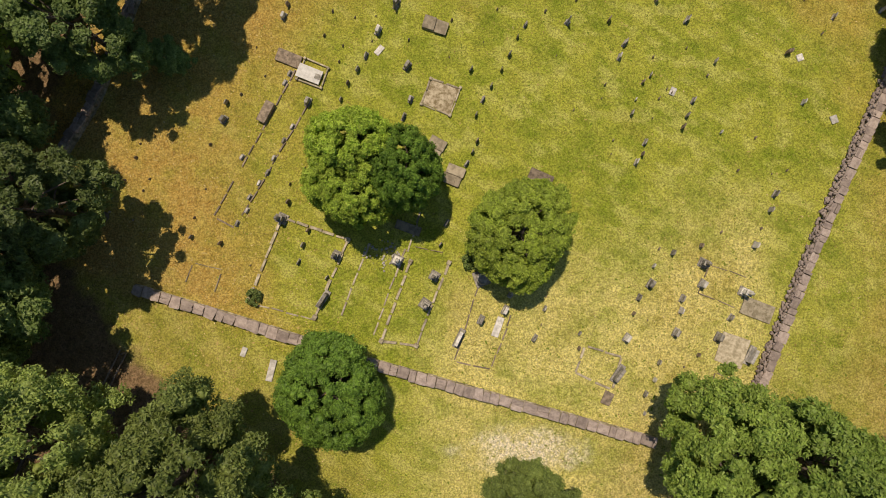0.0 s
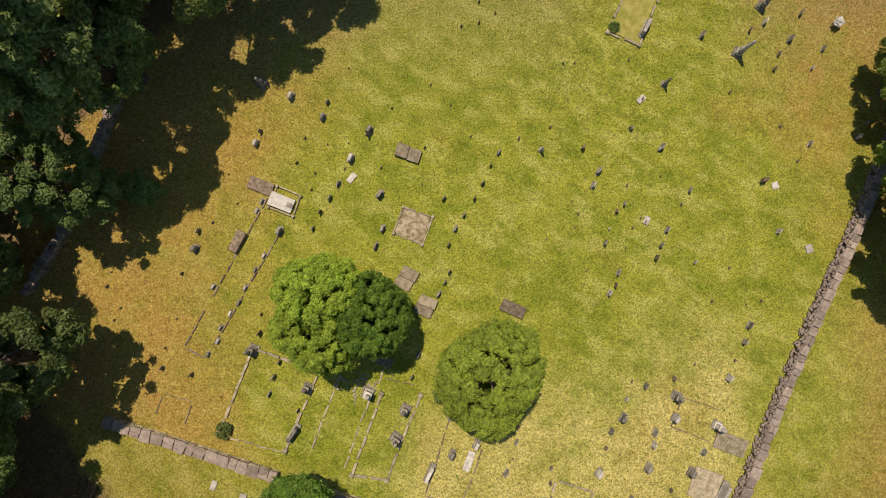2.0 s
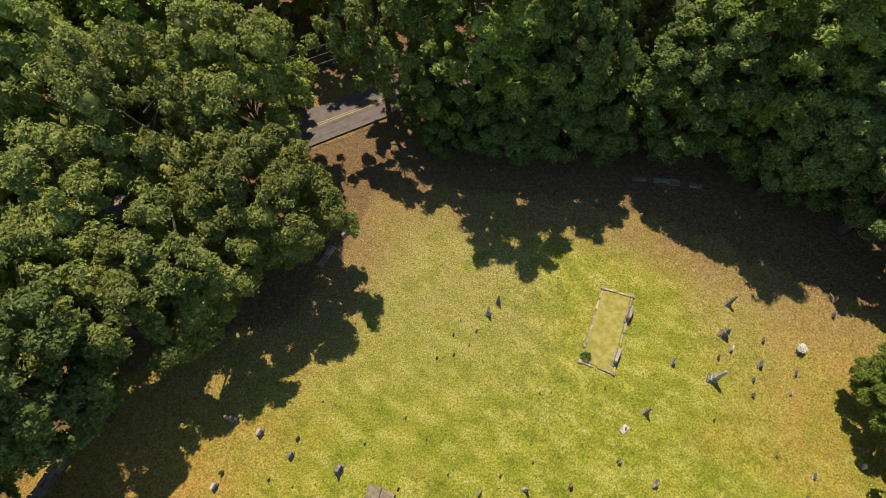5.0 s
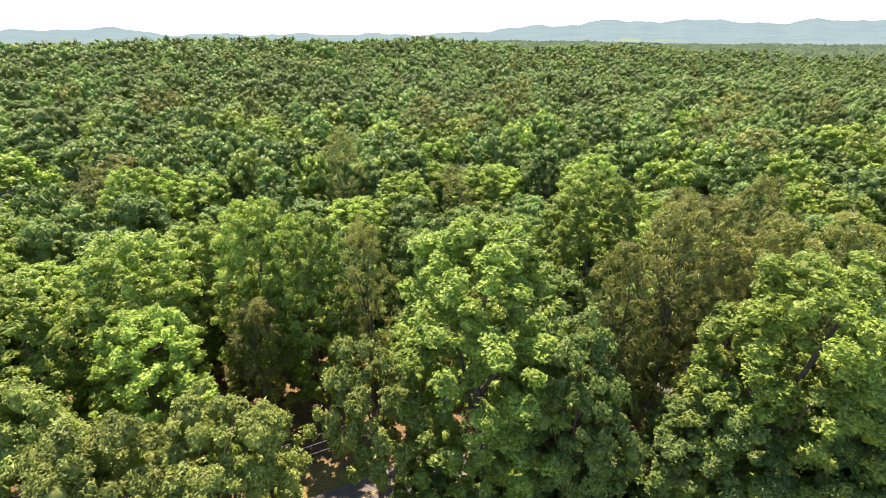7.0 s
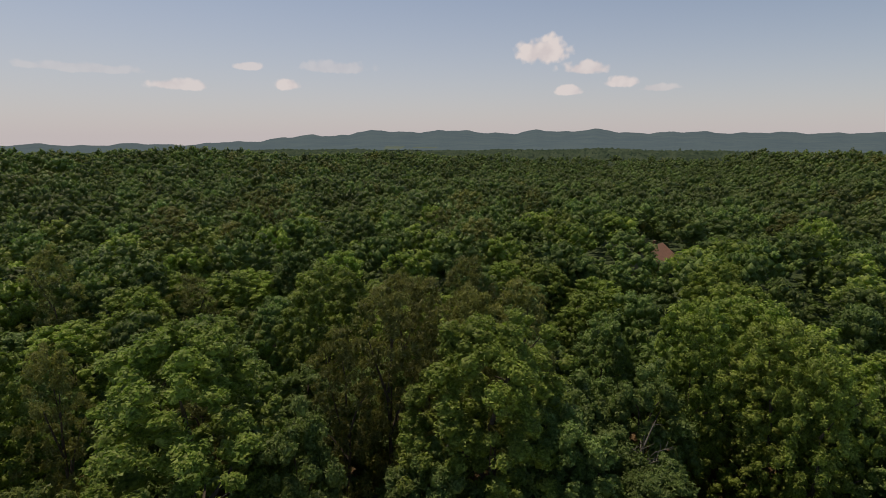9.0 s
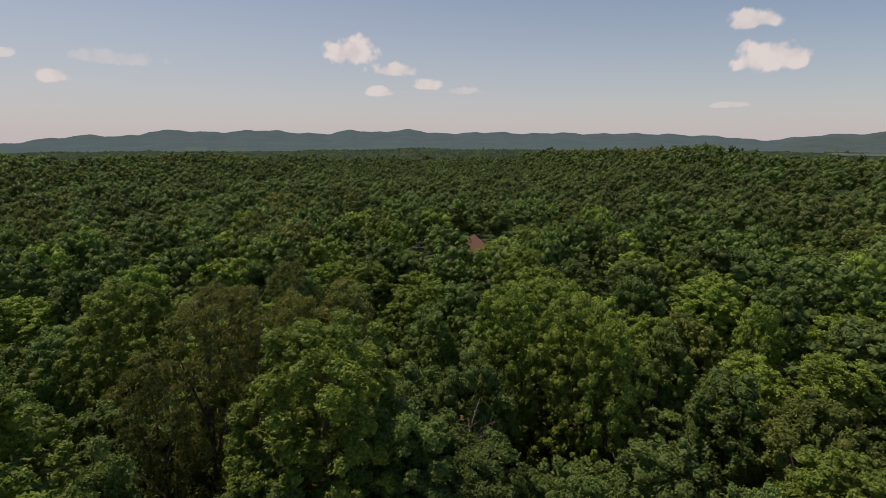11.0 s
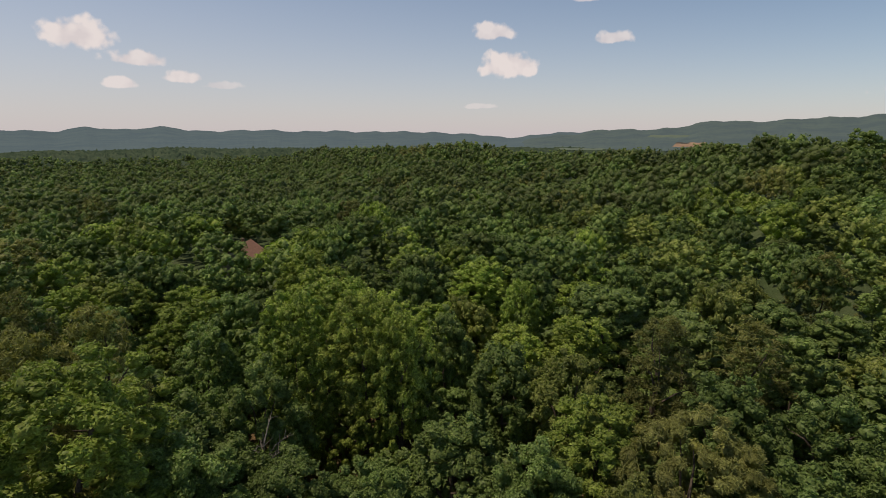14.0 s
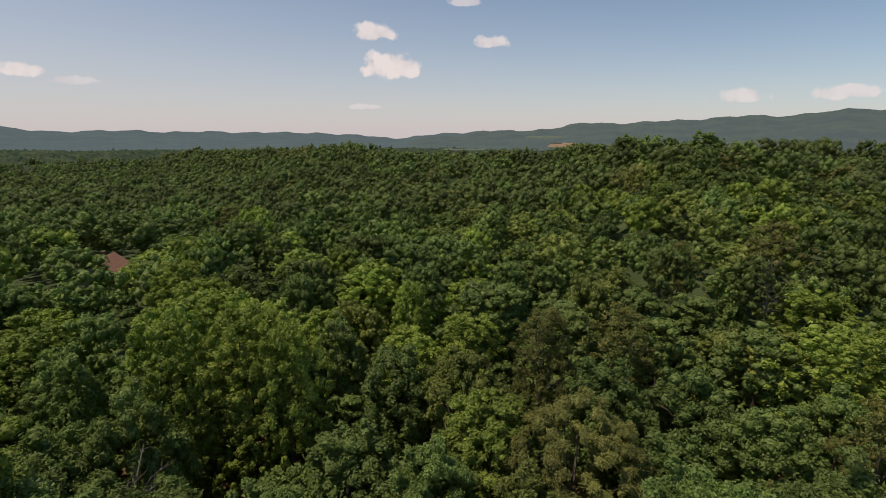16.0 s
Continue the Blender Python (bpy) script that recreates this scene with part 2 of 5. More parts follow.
LEAF_EDGE = leaf_material("sunny_edge_leaves", (0.128, 0.200, 0.030), (0.270, 0.352, 0.070), GLOW, 0.28, 0.8)
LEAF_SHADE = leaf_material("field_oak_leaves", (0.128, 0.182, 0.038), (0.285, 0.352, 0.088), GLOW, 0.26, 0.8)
LEAF_ROUND = leaf_material("holly_leaves", (0.098, 0.190, 0.022), (0.215, 0.345, 0.052), GLOW, 0.24, 0.9)
# distant haze mixed into the leaf colour: bluer, paler, less contrast
LEAF_HAZED = leaf_material("haze_toned_leaves", (0.170, 0.220, 0.077), (0.302, 0.360, 0.130), GLOW, 0.42, 0.08, 0.6)


def ground_material():
    m, nt, b = material("grass_and_litter", 0.95, 0.1)
    c = nt.nodes.new("ShaderNodeTexCoord")
    p = c.outputs["Object"]
    split = nt.nodes.new("ShaderNodeSeparateXYZ")
    nt.links.new(p, split.inputs[0])
    broad = tex_noise(nt, 0.07, 4, 0.55, p)
    patch = tex_noise(nt, 0.33, 5, 0.6, p)
    tuft = tex_noise(nt, 2.1, 6, 0.8, p)
    blade = tex_noise(nt, 4.6, 5, 0.85, p)
    lie = nt.nodes.new("ShaderNodeMapping")            # stretched noise for paler and darker streaks across the graves
    lie.vector_type = "TEXTURE"
    lie.inputs["Rotation"].default_value = (0, 0, radians(-29))
    lie.inputs["Scale"].default_value = (1.7, 1.0, 1.0)
    nt.links.new(p, lie.inputs["Vector"])
    streak = tex_noise(nt, 0.75, 3, 0.55, lie.outputs[0])
    green = blend(nt, ramp(nt, patch, 0.3, 0.68), (0.226, 0.283, 0.023), (0.392, 0.398, 0.051))
    green = blend(nt, ramp(nt, tuft, 0.42, 0.62, 0, 0.4), green, (0.47, 0.44, 0.085))
    green = blend(nt, ramp(nt, streak, 0.48, 0.67, 0, 0.6), green, (0.55, 0.525, 0.138))
    green = blend(nt, ramp(nt, streak, 0.46, 0.32, 0, 0.4), green, (0.135, 0.205, 0.014))
    dry = blend(nt, ramp(nt, tuft, 0.3, 0.65), (0.39, 0.225, 0.050), (0.55, 0.385, 0.105))
    north = calc(nt, "MAXIMUM", calc(nt, "SUBTRACT", split.outputs[1], 18.0), 0.0)
    west = ramp(nt, calc(nt, "ADD", calc(nt, "SUBTRACT", split.outputs[0], calc(nt, "MULTIPLY", north, 0.4)), calc(nt, "MULTIPLY", broad, 26.0)), -9.5, 8.0, 1.0, 0.0)
    east = ramp(nt, calc(nt, "ADD", calc(nt, "ADD", split.outputs[0], calc(nt, "MULTIPLY", north, 0.5)), calc(nt, "MULTIPLY", broad, 22.0)), 41.0, 56.0)
    plot = nt.nodes.new("ShaderNodeVectorMath")        # tended green grass inside the family plots
    plot.operation = "DISTANCE"
    plot.inputs[1].default_value = (-9.5, -2.3, 0.0)
    level = nt.nodes.new("ShaderNodeVectorMath")
    level.operation = "MULTIPLY"
    level.inputs[1].default_value = (1.0, 1.0, 0.0)
    nt.links.new(p, level.inputs[0])
    nt.links.new(level.outputs[0], plot.inputs[0])
    west = calc(nt, "MULTIPLY", west, ramp(nt, calc(nt, "ADD", plot.outputs["Value"], calc(nt, "MULTIPLY", patch, 2.0)), 4.5, 7.5, 0.1, 1.0))
    outside = calc(nt, "ADD", calc(nt, "ADD", split.outputs[1], calc(nt, "MULTIPLY", split.outputs[0], 0.3)), calc(nt, "MULTIPLY", patch, 3.0))      # greener beyond the south wall
    west = calc(nt, "MULTIPLY", west, ramp(nt, outside, -11.0, -8.0, 0.2, 1.0))
    dryness = calc(nt, "MAXIMUM", west, calc(nt, "MULTIPLY", east, 0.85))
    dryness = calc(nt, "MULTIPLY", dryness, ramp(nt, patch, 0.25, 0.6, 0.45, 1.0))
    dryness = calc(nt, "MAXIMUM", dryness, ramp(nt, broad, 0.56, 0.72, 0.0, 0.55))
    dryness = calc(nt, "MULTIPLY", dryness, ramp(nt, split.outputs[1], 49.0, 54.0, 1.0, 0.0))
    col = blend(nt, dryness, green, dry)
    south = calc(nt, "SUBTRACT", calc(nt, "MULTIPLY", split.outputs[0], 0.35), split.outputs[1])
    straw = ramp(nt, calc(nt, "ADD", south, calc(nt, "MULTIPLY", broad, 16.0)), 7.5, 20.0, 0.0, 0.85)
    straw = calc(nt, "MULTIPLY", straw, ramp(nt, patch, 0.35, 0.6, 0.35, 1.0))
    straw = calc(nt, "MULTIPLY", straw, ramp(nt, split.outputs[0], -6.0, 3.0))
    straw = calc(nt, "MULTIPLY", straw, ramp(nt, split.outputs[0], 25.0, 29.0, 1.0, 0.15))
    col = blend(nt, straw, col, blend(nt, ramp(nt, tuft, 0.3, 0.65), (0.50, 0.42, 0.11), (0.80, 0.69, 0.26)))
    rusty = calc(nt, "MULTIPLY", ramp(nt, tex_noise(nt, 0.2, 4, 0.6, p), 0.46, 0.62), east)
    rusty = calc(nt, "MULTIPLY", rusty, ramp(nt, split.outputs[1], 14.0, 24.0))
    col = blend(nt, calc(nt, "MULTIPLY", rusty, 0.7), col, (0.52, 0.31, 0.085))
    upper = calc(nt, "MULTIPLY", ramp(nt, split.outputs[1], 21.0, 38.0, 0.0, 0.85), ramp(nt, patch, 0.3, 0.62, 0.4, 1.0))
    green_belt = calc(nt, "ABSOLUTE", calc(nt, "SUBTRACT", calc(nt, "ADD", split.outputs[0], calc(nt, "MULTIPLY", patch, 6.0)), 24.0))
    upper = calc(nt, "MULTIPLY", upper, ramp(nt, green_belt, 4.0, 10.0, 0.12, 0.8))
    col = blend(nt, upper, col, blend(nt, ramp(nt, tuft, 0.3, 0.65), (0.31, 0.255, 0.10), (0.47, 0.40, 0.175)))
    # scattered straw-coloured fallen leaves
    fleck = ramp(nt, blade, 0.62, 0.68)
    fleck = calc(nt, "MULTIPLY", fleck, ramp(nt, tex_noise(nt, 0.5, 3, 0.5, p), 0.42, 0.62, 0.1, 0.9))
    col = blend(nt, fleck, col, (0.56, 0.44, 0.19))
    # worn sandy patch outside the wall
    off = nt.nodes.new("ShaderNodeVectorMath")
    off.operation = "DISTANCE"
    off.inputs[1].default_value = (2.6, -16.6, 0.0)
    flat = nt.nodes.new("ShaderNodeVectorMath")
    flat.operation = "MULTIPLY"
    flat.inputs[1].default_value = (0.42, 1.0, 0.0)
    nt.links.new(p, flat.inputs[0])
    nt.links.new(flat.outputs[0], off.inputs[0])
    worn = ramp(nt, calc(nt, "ADD", off.outputs["Value"], calc(nt, "MULTIPLY", patch, 4.0)), 2.9, 4.5, 1.0, 0.0)
    col = blend(nt, calc(nt, "MULTIPLY", worn, ramp(nt, tuft, 0.4, 0.6, 0.25, 1.0)), col, (0.90, 0.79, 0.60))
    # thin brown grass along the wood's edge
    near = nt.nodes.new("ShaderNodeAttribute")
    near.attribute_name = "border"
    fade = calc(nt, "MULTIPLY", ramp(nt, near.outputs["Fac"], 0.2, 1.0, 0.0, 0.95), ramp(nt, patch, 0.3, 0.6, 0.55, 1.0))
    fade = calc(nt, "MULTIPLY", fade, ramp(nt, split.outputs[1], 26.0, 38.0, 0.25, 1.0))
    col = blend(nt, fade, col, blend(nt, ramp(nt, tuft, 0.3, 0.7), (0.26, 0.165, 0.07), (0.42, 0.295, 0.135)))
    # leaf litter under the trees, woods far away
    at = nt.nodes.new("ShaderNodeAttribute")
    at.attribute_name = "litter"
    lit = ramp(nt, calc(nt, "ADD", at.outputs["Fac"], calc(nt, "MULTIPLY", calc(nt, "SUBTRACT", patch, 0.5), 1.3)), 0.35, 0.75)
    litter = blend(nt, ramp(nt, tuft, 0.3, 0.7), (0.17, 0.105, 0.055), (0.32, 0.215, 0.115))
    col = blend(nt, lit, col, litter)
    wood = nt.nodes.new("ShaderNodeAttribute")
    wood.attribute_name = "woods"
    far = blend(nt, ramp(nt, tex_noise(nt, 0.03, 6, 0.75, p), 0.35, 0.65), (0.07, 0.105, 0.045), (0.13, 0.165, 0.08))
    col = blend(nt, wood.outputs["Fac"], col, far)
    mow = blend(nt, ramp(nt, blade, 0.50, 0.34, 0.0, 0.5), col, (0.09, 0.10, 0.018))
    fine = nt.nodes.new("ShaderNodeHueSaturation")          # single blades and their shade
    nt.links.new(mow, fine.inputs["Color"])
    nt.links.new(ramp(nt, tex_noise(nt, 6.5, 3, 0.8, p), 0.36, 0.64, 0.64, 1.36), fine.inputs["Value"])
    mow = fine.outputs[0]
    nt.links.new(mow, b.inputs["Base Color"])
    relief(nt, b, calc(nt, "ADD", tuft, calc(nt, "MULTIPLY", blade, 0.7)), 1.0, 0.2)
    return m


GROUND = ground_material()


def tuft_material():
    m, nt, b = material("grass_tufts", 0.9, 0.1)
    geo = nt.nodes.new("ShaderNodeNewGeometry")
    p = nt.nodes.new("ShaderNodeTexCoord").outputs["Object"]
    split = nt.nodes.new("ShaderNodeSeparateXYZ")
    nt.links.new(p, split.inputs[0])
    broad = tex_noise(nt, 0.07, 4, 0.55, p)
    west = ramp(nt, calc(nt, "ADD", split.outputs[0], calc(nt, "MULTIPLY", broad, 26.0)), -10.0, 4.0, 0.75, 0.0)
    f = calc(nt, "ADD", calc(nt, "MULTIPLY", geo.outputs["Random Per Island"], 0.85), west)
    col = blend(nt, ramp(nt, f, 0.1, 0.55), (0.15, 0.20, 0.02), (0.29, 0.285, 0.05))
    nt.links.new(blend(nt, ramp(nt, f, 0.6, 0.95), col, (0.50, 0.37, 0.13)), b.inputs["Base Color"])
    return m


TUFT = tuft_material()


def fallen_material():
    m, nt, b = material("fallen_leaf", 0.7, 0.2)
    geo = nt.nodes.new("ShaderNodeNewGeometry")
    col = blend(nt, ramp(nt, geo.outputs["Random Per Island"], 0.0, 0.6), (0.26, 0.15, 0.05), (0.52, 0.38, 0.13))
    nt.links.new(blend(nt, ramp(nt, geo.outputs["Random Per Island"], 0.75, 1.0), col, (0.74, 0.62, 0.33)), b.inputs["Base Color"])
    return m


FALLEN = fallen_material()


def hill_material(name, low, high, haze_glow, scale):
    """Distant wooded ridge, summer haze painted in by its colour and emission."""
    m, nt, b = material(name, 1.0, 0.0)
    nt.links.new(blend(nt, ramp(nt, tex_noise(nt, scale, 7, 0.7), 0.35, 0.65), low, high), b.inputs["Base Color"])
    b.inputs["Emission Color"].default_value = (*haze_glow, 1)
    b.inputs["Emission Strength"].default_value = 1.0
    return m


# valley treetops: faint bluish emission stands in for haze
LEAF_VALLEY = hill_material("haze_painted_valley", (0.030, 0.050, 0.026), (0.085, 0.110, 0.060), (0.016, 0.023, 0.022), 0.03)
# hills and fields emit a bluish tone in place of haze
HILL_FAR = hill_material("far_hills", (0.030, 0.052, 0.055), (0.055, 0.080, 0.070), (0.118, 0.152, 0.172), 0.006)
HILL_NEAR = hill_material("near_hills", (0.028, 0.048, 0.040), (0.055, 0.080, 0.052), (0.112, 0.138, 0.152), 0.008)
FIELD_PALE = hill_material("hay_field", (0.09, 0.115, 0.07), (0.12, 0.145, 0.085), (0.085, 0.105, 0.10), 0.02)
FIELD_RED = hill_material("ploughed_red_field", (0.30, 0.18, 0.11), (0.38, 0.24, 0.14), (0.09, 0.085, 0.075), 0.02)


# ---- mesh helpers ----
def mesh_of(name, verts, faces, mat, smooth=False):
    """A mesh from arrays; all faces have as many corners."""
    verts, faces = np.asarray(verts, np.float32), np.asarray(faces, np.int32)
    me = bpy.data.meshes.new(name)
    k = faces.shape[1]
    me.vertices.add(len(verts))
    me.vertices.foreach_set("co", verts.ravel())
    me.loops.add(faces.size)
    me.loops.foreach_set("vertex_index", faces.ravel())
    me.polygons.add(len(faces))
    me.polygons.foreach_set("loop_start", np.arange(len(faces), dtype=np.int32) * k)
    me.update(calc_edges=True)
    me.materials.append(mat)
    if smooth:
        me.polygons.foreach_set("use_smooth", np.ones(len(faces), bool))
    return me


def part(name, data, mat, parent, label=""):
    """One mesh object under a thing or a part, from a bmesh or a mesh."""
    if isinstance(data, bmesh.types.BMesh):
        me = bpy.data.meshes.new(name)
        data.to_mesh(me)
        data.free()
        me.materials.append(mat)
    else:
        me = data
    ob = new(name, me)
    ob.parent = parent
    return tagged(ob, label)


def thing(name, label, category, group="", kind=""):
    return tagged(new(name), label, category, group, kind)


def box(sx, sy, sz, z0=0.0, bevel=0.02, taper=1.0, x=0.0, y=0.0):
    """A bevelled block that stands on z0, its top scaled by taper."""
    bm = bmesh.new()
    bmesh.ops.create_cube(bm, size=1.0)
    for v in bm.verts:
        k = taper if v.co.z > 0 else 1.0
        v.co = Vector((v.co.x * sx * k + x, v.co.y * sy * k + y, (v.co.z + 0.5) * sz + z0))
    if bevel:
        bmesh.ops.bevel(bm, geom=list(bm.edges), offset=bevel, segments=1, affect="EDGES")
    return bm


# ---- ground ----
def smooth01(a):
    a = np.clip(a, 0, 1)
    return a * a * (3 - 2 * a)


def lawn(x, y):
    t = np.clip((np.asarray(y, float) + 13.8) / 34.5, 0, 1)
    return 2.47 * (1 - t) - 0.00052 * np.minimum(np.abs(x), 40) ** 2 * (1 - 0.5 * t)


def bump(x, y, cx, cy, s, a):
    return a * np.exp(-((x - cx) ** 2 + (y - cy) ** 2) / (2 * s * s))


# the wooded ridges that close the view: bearing in degrees, height of their treetops in degrees, distance
RIDGES = [(-180, -1.4, 450), (-38, -1.4, 450), (-25, -0.95, 480), (-15, -1.1, 480), (-9.7, -1.35, 480), (-0.5, -1.05, 520), (5, -1.5, 520), (10, -1.9, 520), (16, -1.6, 560),
          (21, -1.6, 600), (25.5, -2.2, 620), (28, -1.9, 760), (33, -1.5, 950), (40, -1.2, 1000), (51, -1.45, 950), (56, -1.4, 720), (59, -1.3, 560), (63, -1.1, 500), (70, -0.6, 480), (74.2, -1.3, 450), (78, -1.7, 420),
          (84, -1.65, 400), (89, -1.5, 380), (93, -1.1, 330), (96, -0.8, 300), (102, -0.5, 240), (106, -0.35, 230), (112, -0.66, 250), (119, -1.05, 300), (180, -1.4, 450)]


def terrain(x, y):
    x, y = np.asarray(x, float), np.asarray(y, float)
    r = np.hypot(x - 8, y - 18)
    h = bump(x, y, 150, -160, 110, 8) + bump(x, y, 190, 190, 70, -5) + bump(x, y, -160, -220, 150, 8) + bump(x, y, 126, 124, 26, 8.4)
    h = h + 1.6 * np.sin(x * 0.021 + 1.3) * np.sin(y * 0.017 + 0.4) + 2.5 * np.sin(x * 0.0071) * np.sin(y * 0.0083 + 1)
    h = h - 13 * smooth01((r - 200) / 500)
    bearing_of = np.degrees(np.arctan2(x - 8, y - 18))
    turn, up, away = (np.array(c) for c in zip(*RIDGES))
    far_off = np.interp(bearing_of, turn, away)
    top = 45.5 + far_off * np.tan(np.radians(np.interp(bearing_of, turn, up))) - 21.5 + 4.0 * smooth01((far_off - 680) / 120)
    share = np.exp(-((r - far_off) / (0.3 * far_off)) ** 2)
    h = h * (1 - share) + top * share
    return lawn(x, y) + h * smooth01((r - 55) / 90) - 45 * smooth01((r - 1700) / 1400)


CLEARING = [(-30, -3), (-35, 8), (-29, 20), (-21, 30), (-10, 34), (-5.5, 43.5), (-1.5, 50.0), (5, 49.0), (19, 47.0), (28, 44.5), (35, 40.5), (42, 36), (48, 30), (45, 18),
            (45, 4), (42, -12), (32, -16), (20, -17), (13, -32), (-8, -32), (-11, -20), (-22, -11)]
ROAD_WAY = Vector((0.896, 0.444, 0.0))
ROAD_AT = Vector((-5.8, 57.75, 0.0))


def edge_distance(x, y):
    """Distance from the clearing's edge, negative inside."""
    x, y = np.asarray(x, float), np.asarray(y, float)
    inside, best = np.zeros(x.shape, bool), np.full(x.shape, 1e9)
    for (ax, ay), (bx, by) in zip(CLEARING, CLEARING[1:] + CLEARING[:1]):
        t = np.clip(((x - ax) * (bx - ax) + (y - ay) * (by - ay)) / ((bx - ax) ** 2 + (by - ay) ** 2), 0, 1)
        best = np.minimum(best, np.hypot(x - ax - t * (bx - ax), y - ay - t * (by - ay)))
        cross = ((ay > y) != (by > y)) & (x < (bx - ax) * (y - ay) / ((by - ay) if by != ay else 1e-9) + ax)
        inside ^= cross
    return np.where(inside, -best, best)


def road_distance(x, y):
    x, y = np.asarray(x) - ROAD_AT.x, np.asarray(y) - ROAD_AT.y
    past = np.maximum(np.abs(x * ROAD_WAY.x + y * ROAD_WAY.y) - 62.0, 0.0)
    return np.abs(-x * ROAD_WAY.y + y * ROAD_WAY.x) + past


def build_ground():
    radii = np.concatenate([np.linspace(0.02, 80, 90), 80 * (4700 / 80) ** (np.arange(1, 61) / 60)])
    ang = np.linspace(0, 2 * math.pi, 200, endpoint=False)
    rr, aa = np.meshgrid(radii, ang, indexing="ij")
    x, y = 8 + rr * np.cos(aa), 18 + rr * np.sin(aa)
    z = terrain(x, y)
    verts = np.stack([x, y, z], -1).reshape(-1, 3)
    n, k = len(radii), len(ang)
    i, j = np.meshgrid(np.arange(n - 1), np.arange(k), indexing="ij")
    a, b = i * k + j, i * k + (j + 1) % k
    faces = np.stack([a, a + k, b + k, b], -1).reshape(-1, 4)
    me = mesh_of("ground", verts, faces, GROUND, True)
    d = edge_distance(x, y)
    litter = smooth01((d + 2.0 + 2.0 * smooth01((y - 28) / 10)) / 5.0) * smooth01((road_distance(x, y) - 2.2) / 0.5)
    litter = litter * smooth01((np.hypot(x + 8.6, y - 61.2) - 2.0) / 1.5)        # green verge beyond the road
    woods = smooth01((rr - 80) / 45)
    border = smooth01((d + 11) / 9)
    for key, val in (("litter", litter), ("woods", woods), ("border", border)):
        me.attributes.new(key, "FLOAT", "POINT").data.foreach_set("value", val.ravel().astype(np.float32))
    tagged(new("ground", me), "mown grass turning dry and brown, leaf litter under trees", "ground", kind="structure")


build_ground()


def build_hills(name, label, profile, r0, r1, mat, b0, b1, seed):
    """A wooded ridge: profile gives the crest's height in degrees for a bearing in degrees."""
    bs = np.linspace(b0, b1, int((b1 - b0) * 6))
    rows = np.linspace(0, 1, 22)
    v = []
    for t in rows:
        r = r0 + (r1 - r0) * t
        for b in bs:
            e = profile(b)
            crest = 45 + r1 * math.tan(radians(e))
            spur = noise.fractal(Vector((b * 0.35 + seed, t * 2.2, seed)), 0.9, 2.1, 4)
            ragged = noise.noise(Vector((b * 6.0, t * 5, seed))) * 3.0
            z = -4 + (crest + 4) * (t ** 1.25) * (1 + 0.25 * spur * (1 - t)) + ragged
            v.append((8 + r * math.sin(radians(b)), 18 + r * math.cos(radians(b)), z if t < 1 else crest + ragged * 0.6))
    k = len(bs)
    i, j = np.meshgrid(np.arange(len(rows) - 1), np.arange(k - 1), indexing="ij")
    a = i * k + j
    faces = np.stack([a, a + 1, a + k + 1, a + k], -1).reshape(-1, 4)
    tagged(new(name, mesh_of(name, v, faces, mat, True)), label, "hills", kind="structure")


FAR_CREST = [(-60, -1.2), (-38, -0.5), (-30, -0.25), (-24, -0.8), (0, -0.8), (3, -0.65), (8, -0.2), (10.8, 0.0), (14, 0.1), (15.4, 0.42), (24, 0.44), (26.5, 0.5), (28.5, 0.4),
             (31.4, 0.14), (34.4, 0.6), (37, 0.45), (40, 0.55), (43, 0.35), (47, 0.25), (50, 0.4), (54, 0.2), (58, 0.3), (63, 0.15), (66, 0.25), (70, -0.1), (75, -0.3), (82, 0.3), (100, 0.0)]
NEAR_CREST = [(68, -1.6), (74, -0.9), (80, -0.1), (83, 0.36), (86, 0.36), (90, 0.6), (95, 1.22), (99, 1.15), (104.6, 1.52), (110, 1.7), (118, 2.1), (126, 2.4), (140, 2.2)]


def crest(table, b):
    for (b0, e0), (b1, e1) in zip(table, table[1:]):
        if b0 <= b <= b1:
            t = float(smooth01((b - b0) / (b1 - b0)))
            return e0 + (e1 - e0) * t + 0.09 * math.sin(b * 0.83) + 0.06 * math.sin(b * 1.9 + 1) + 0.02 * math.sin(b * 4.3)
    return table[-1][1]


def crest_far(b):
    return crest(FAR_CREST, b)


def crest_near(b):
    return crest(NEAR_CREST, b)


build_hills("backdrop_hills", "long wooded ridge, summer haze painted in as blue-green colour", crest_far, 1600, 4200, HILL_FAR, -59, 99, 3.1)
build_hills("backdrop_ridge", "dark green wooded mountain flank with haze painted on", crest_near, 1500, 2900, HILL_NEAR, 69, 139, 8.7)


def hill_field(name, label, b0, b1, e0, e1, dist, mat):
    """A far field as a strip before the slopes, set between two bearings and two heights in degrees to fit the camera's
    view.
    """
    v = []
    for e, d, lean in ((e0, dist, 0.0), (e1, dist + 60, 0.35)):
        for k in range(9):
            b = radians(b0 + lean + (b1 - b0) * k / 8)
            v.append((8 + d * math.sin(b), 18 + d * math.cos(b), 45.5 + d * math.tan(radians(e + 0.03 * math.sin(k * 1.9)))))
    f = [(k, k + 1, k + 10, k + 9) for k in range(8)]
    tagged(new(name, mesh_of(name, v, f, mat)), label, "field", kind="structure")


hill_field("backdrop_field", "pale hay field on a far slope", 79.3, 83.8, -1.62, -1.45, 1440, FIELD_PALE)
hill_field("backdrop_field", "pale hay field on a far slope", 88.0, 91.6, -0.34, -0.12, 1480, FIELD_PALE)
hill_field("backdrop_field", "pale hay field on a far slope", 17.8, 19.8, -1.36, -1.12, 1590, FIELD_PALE)
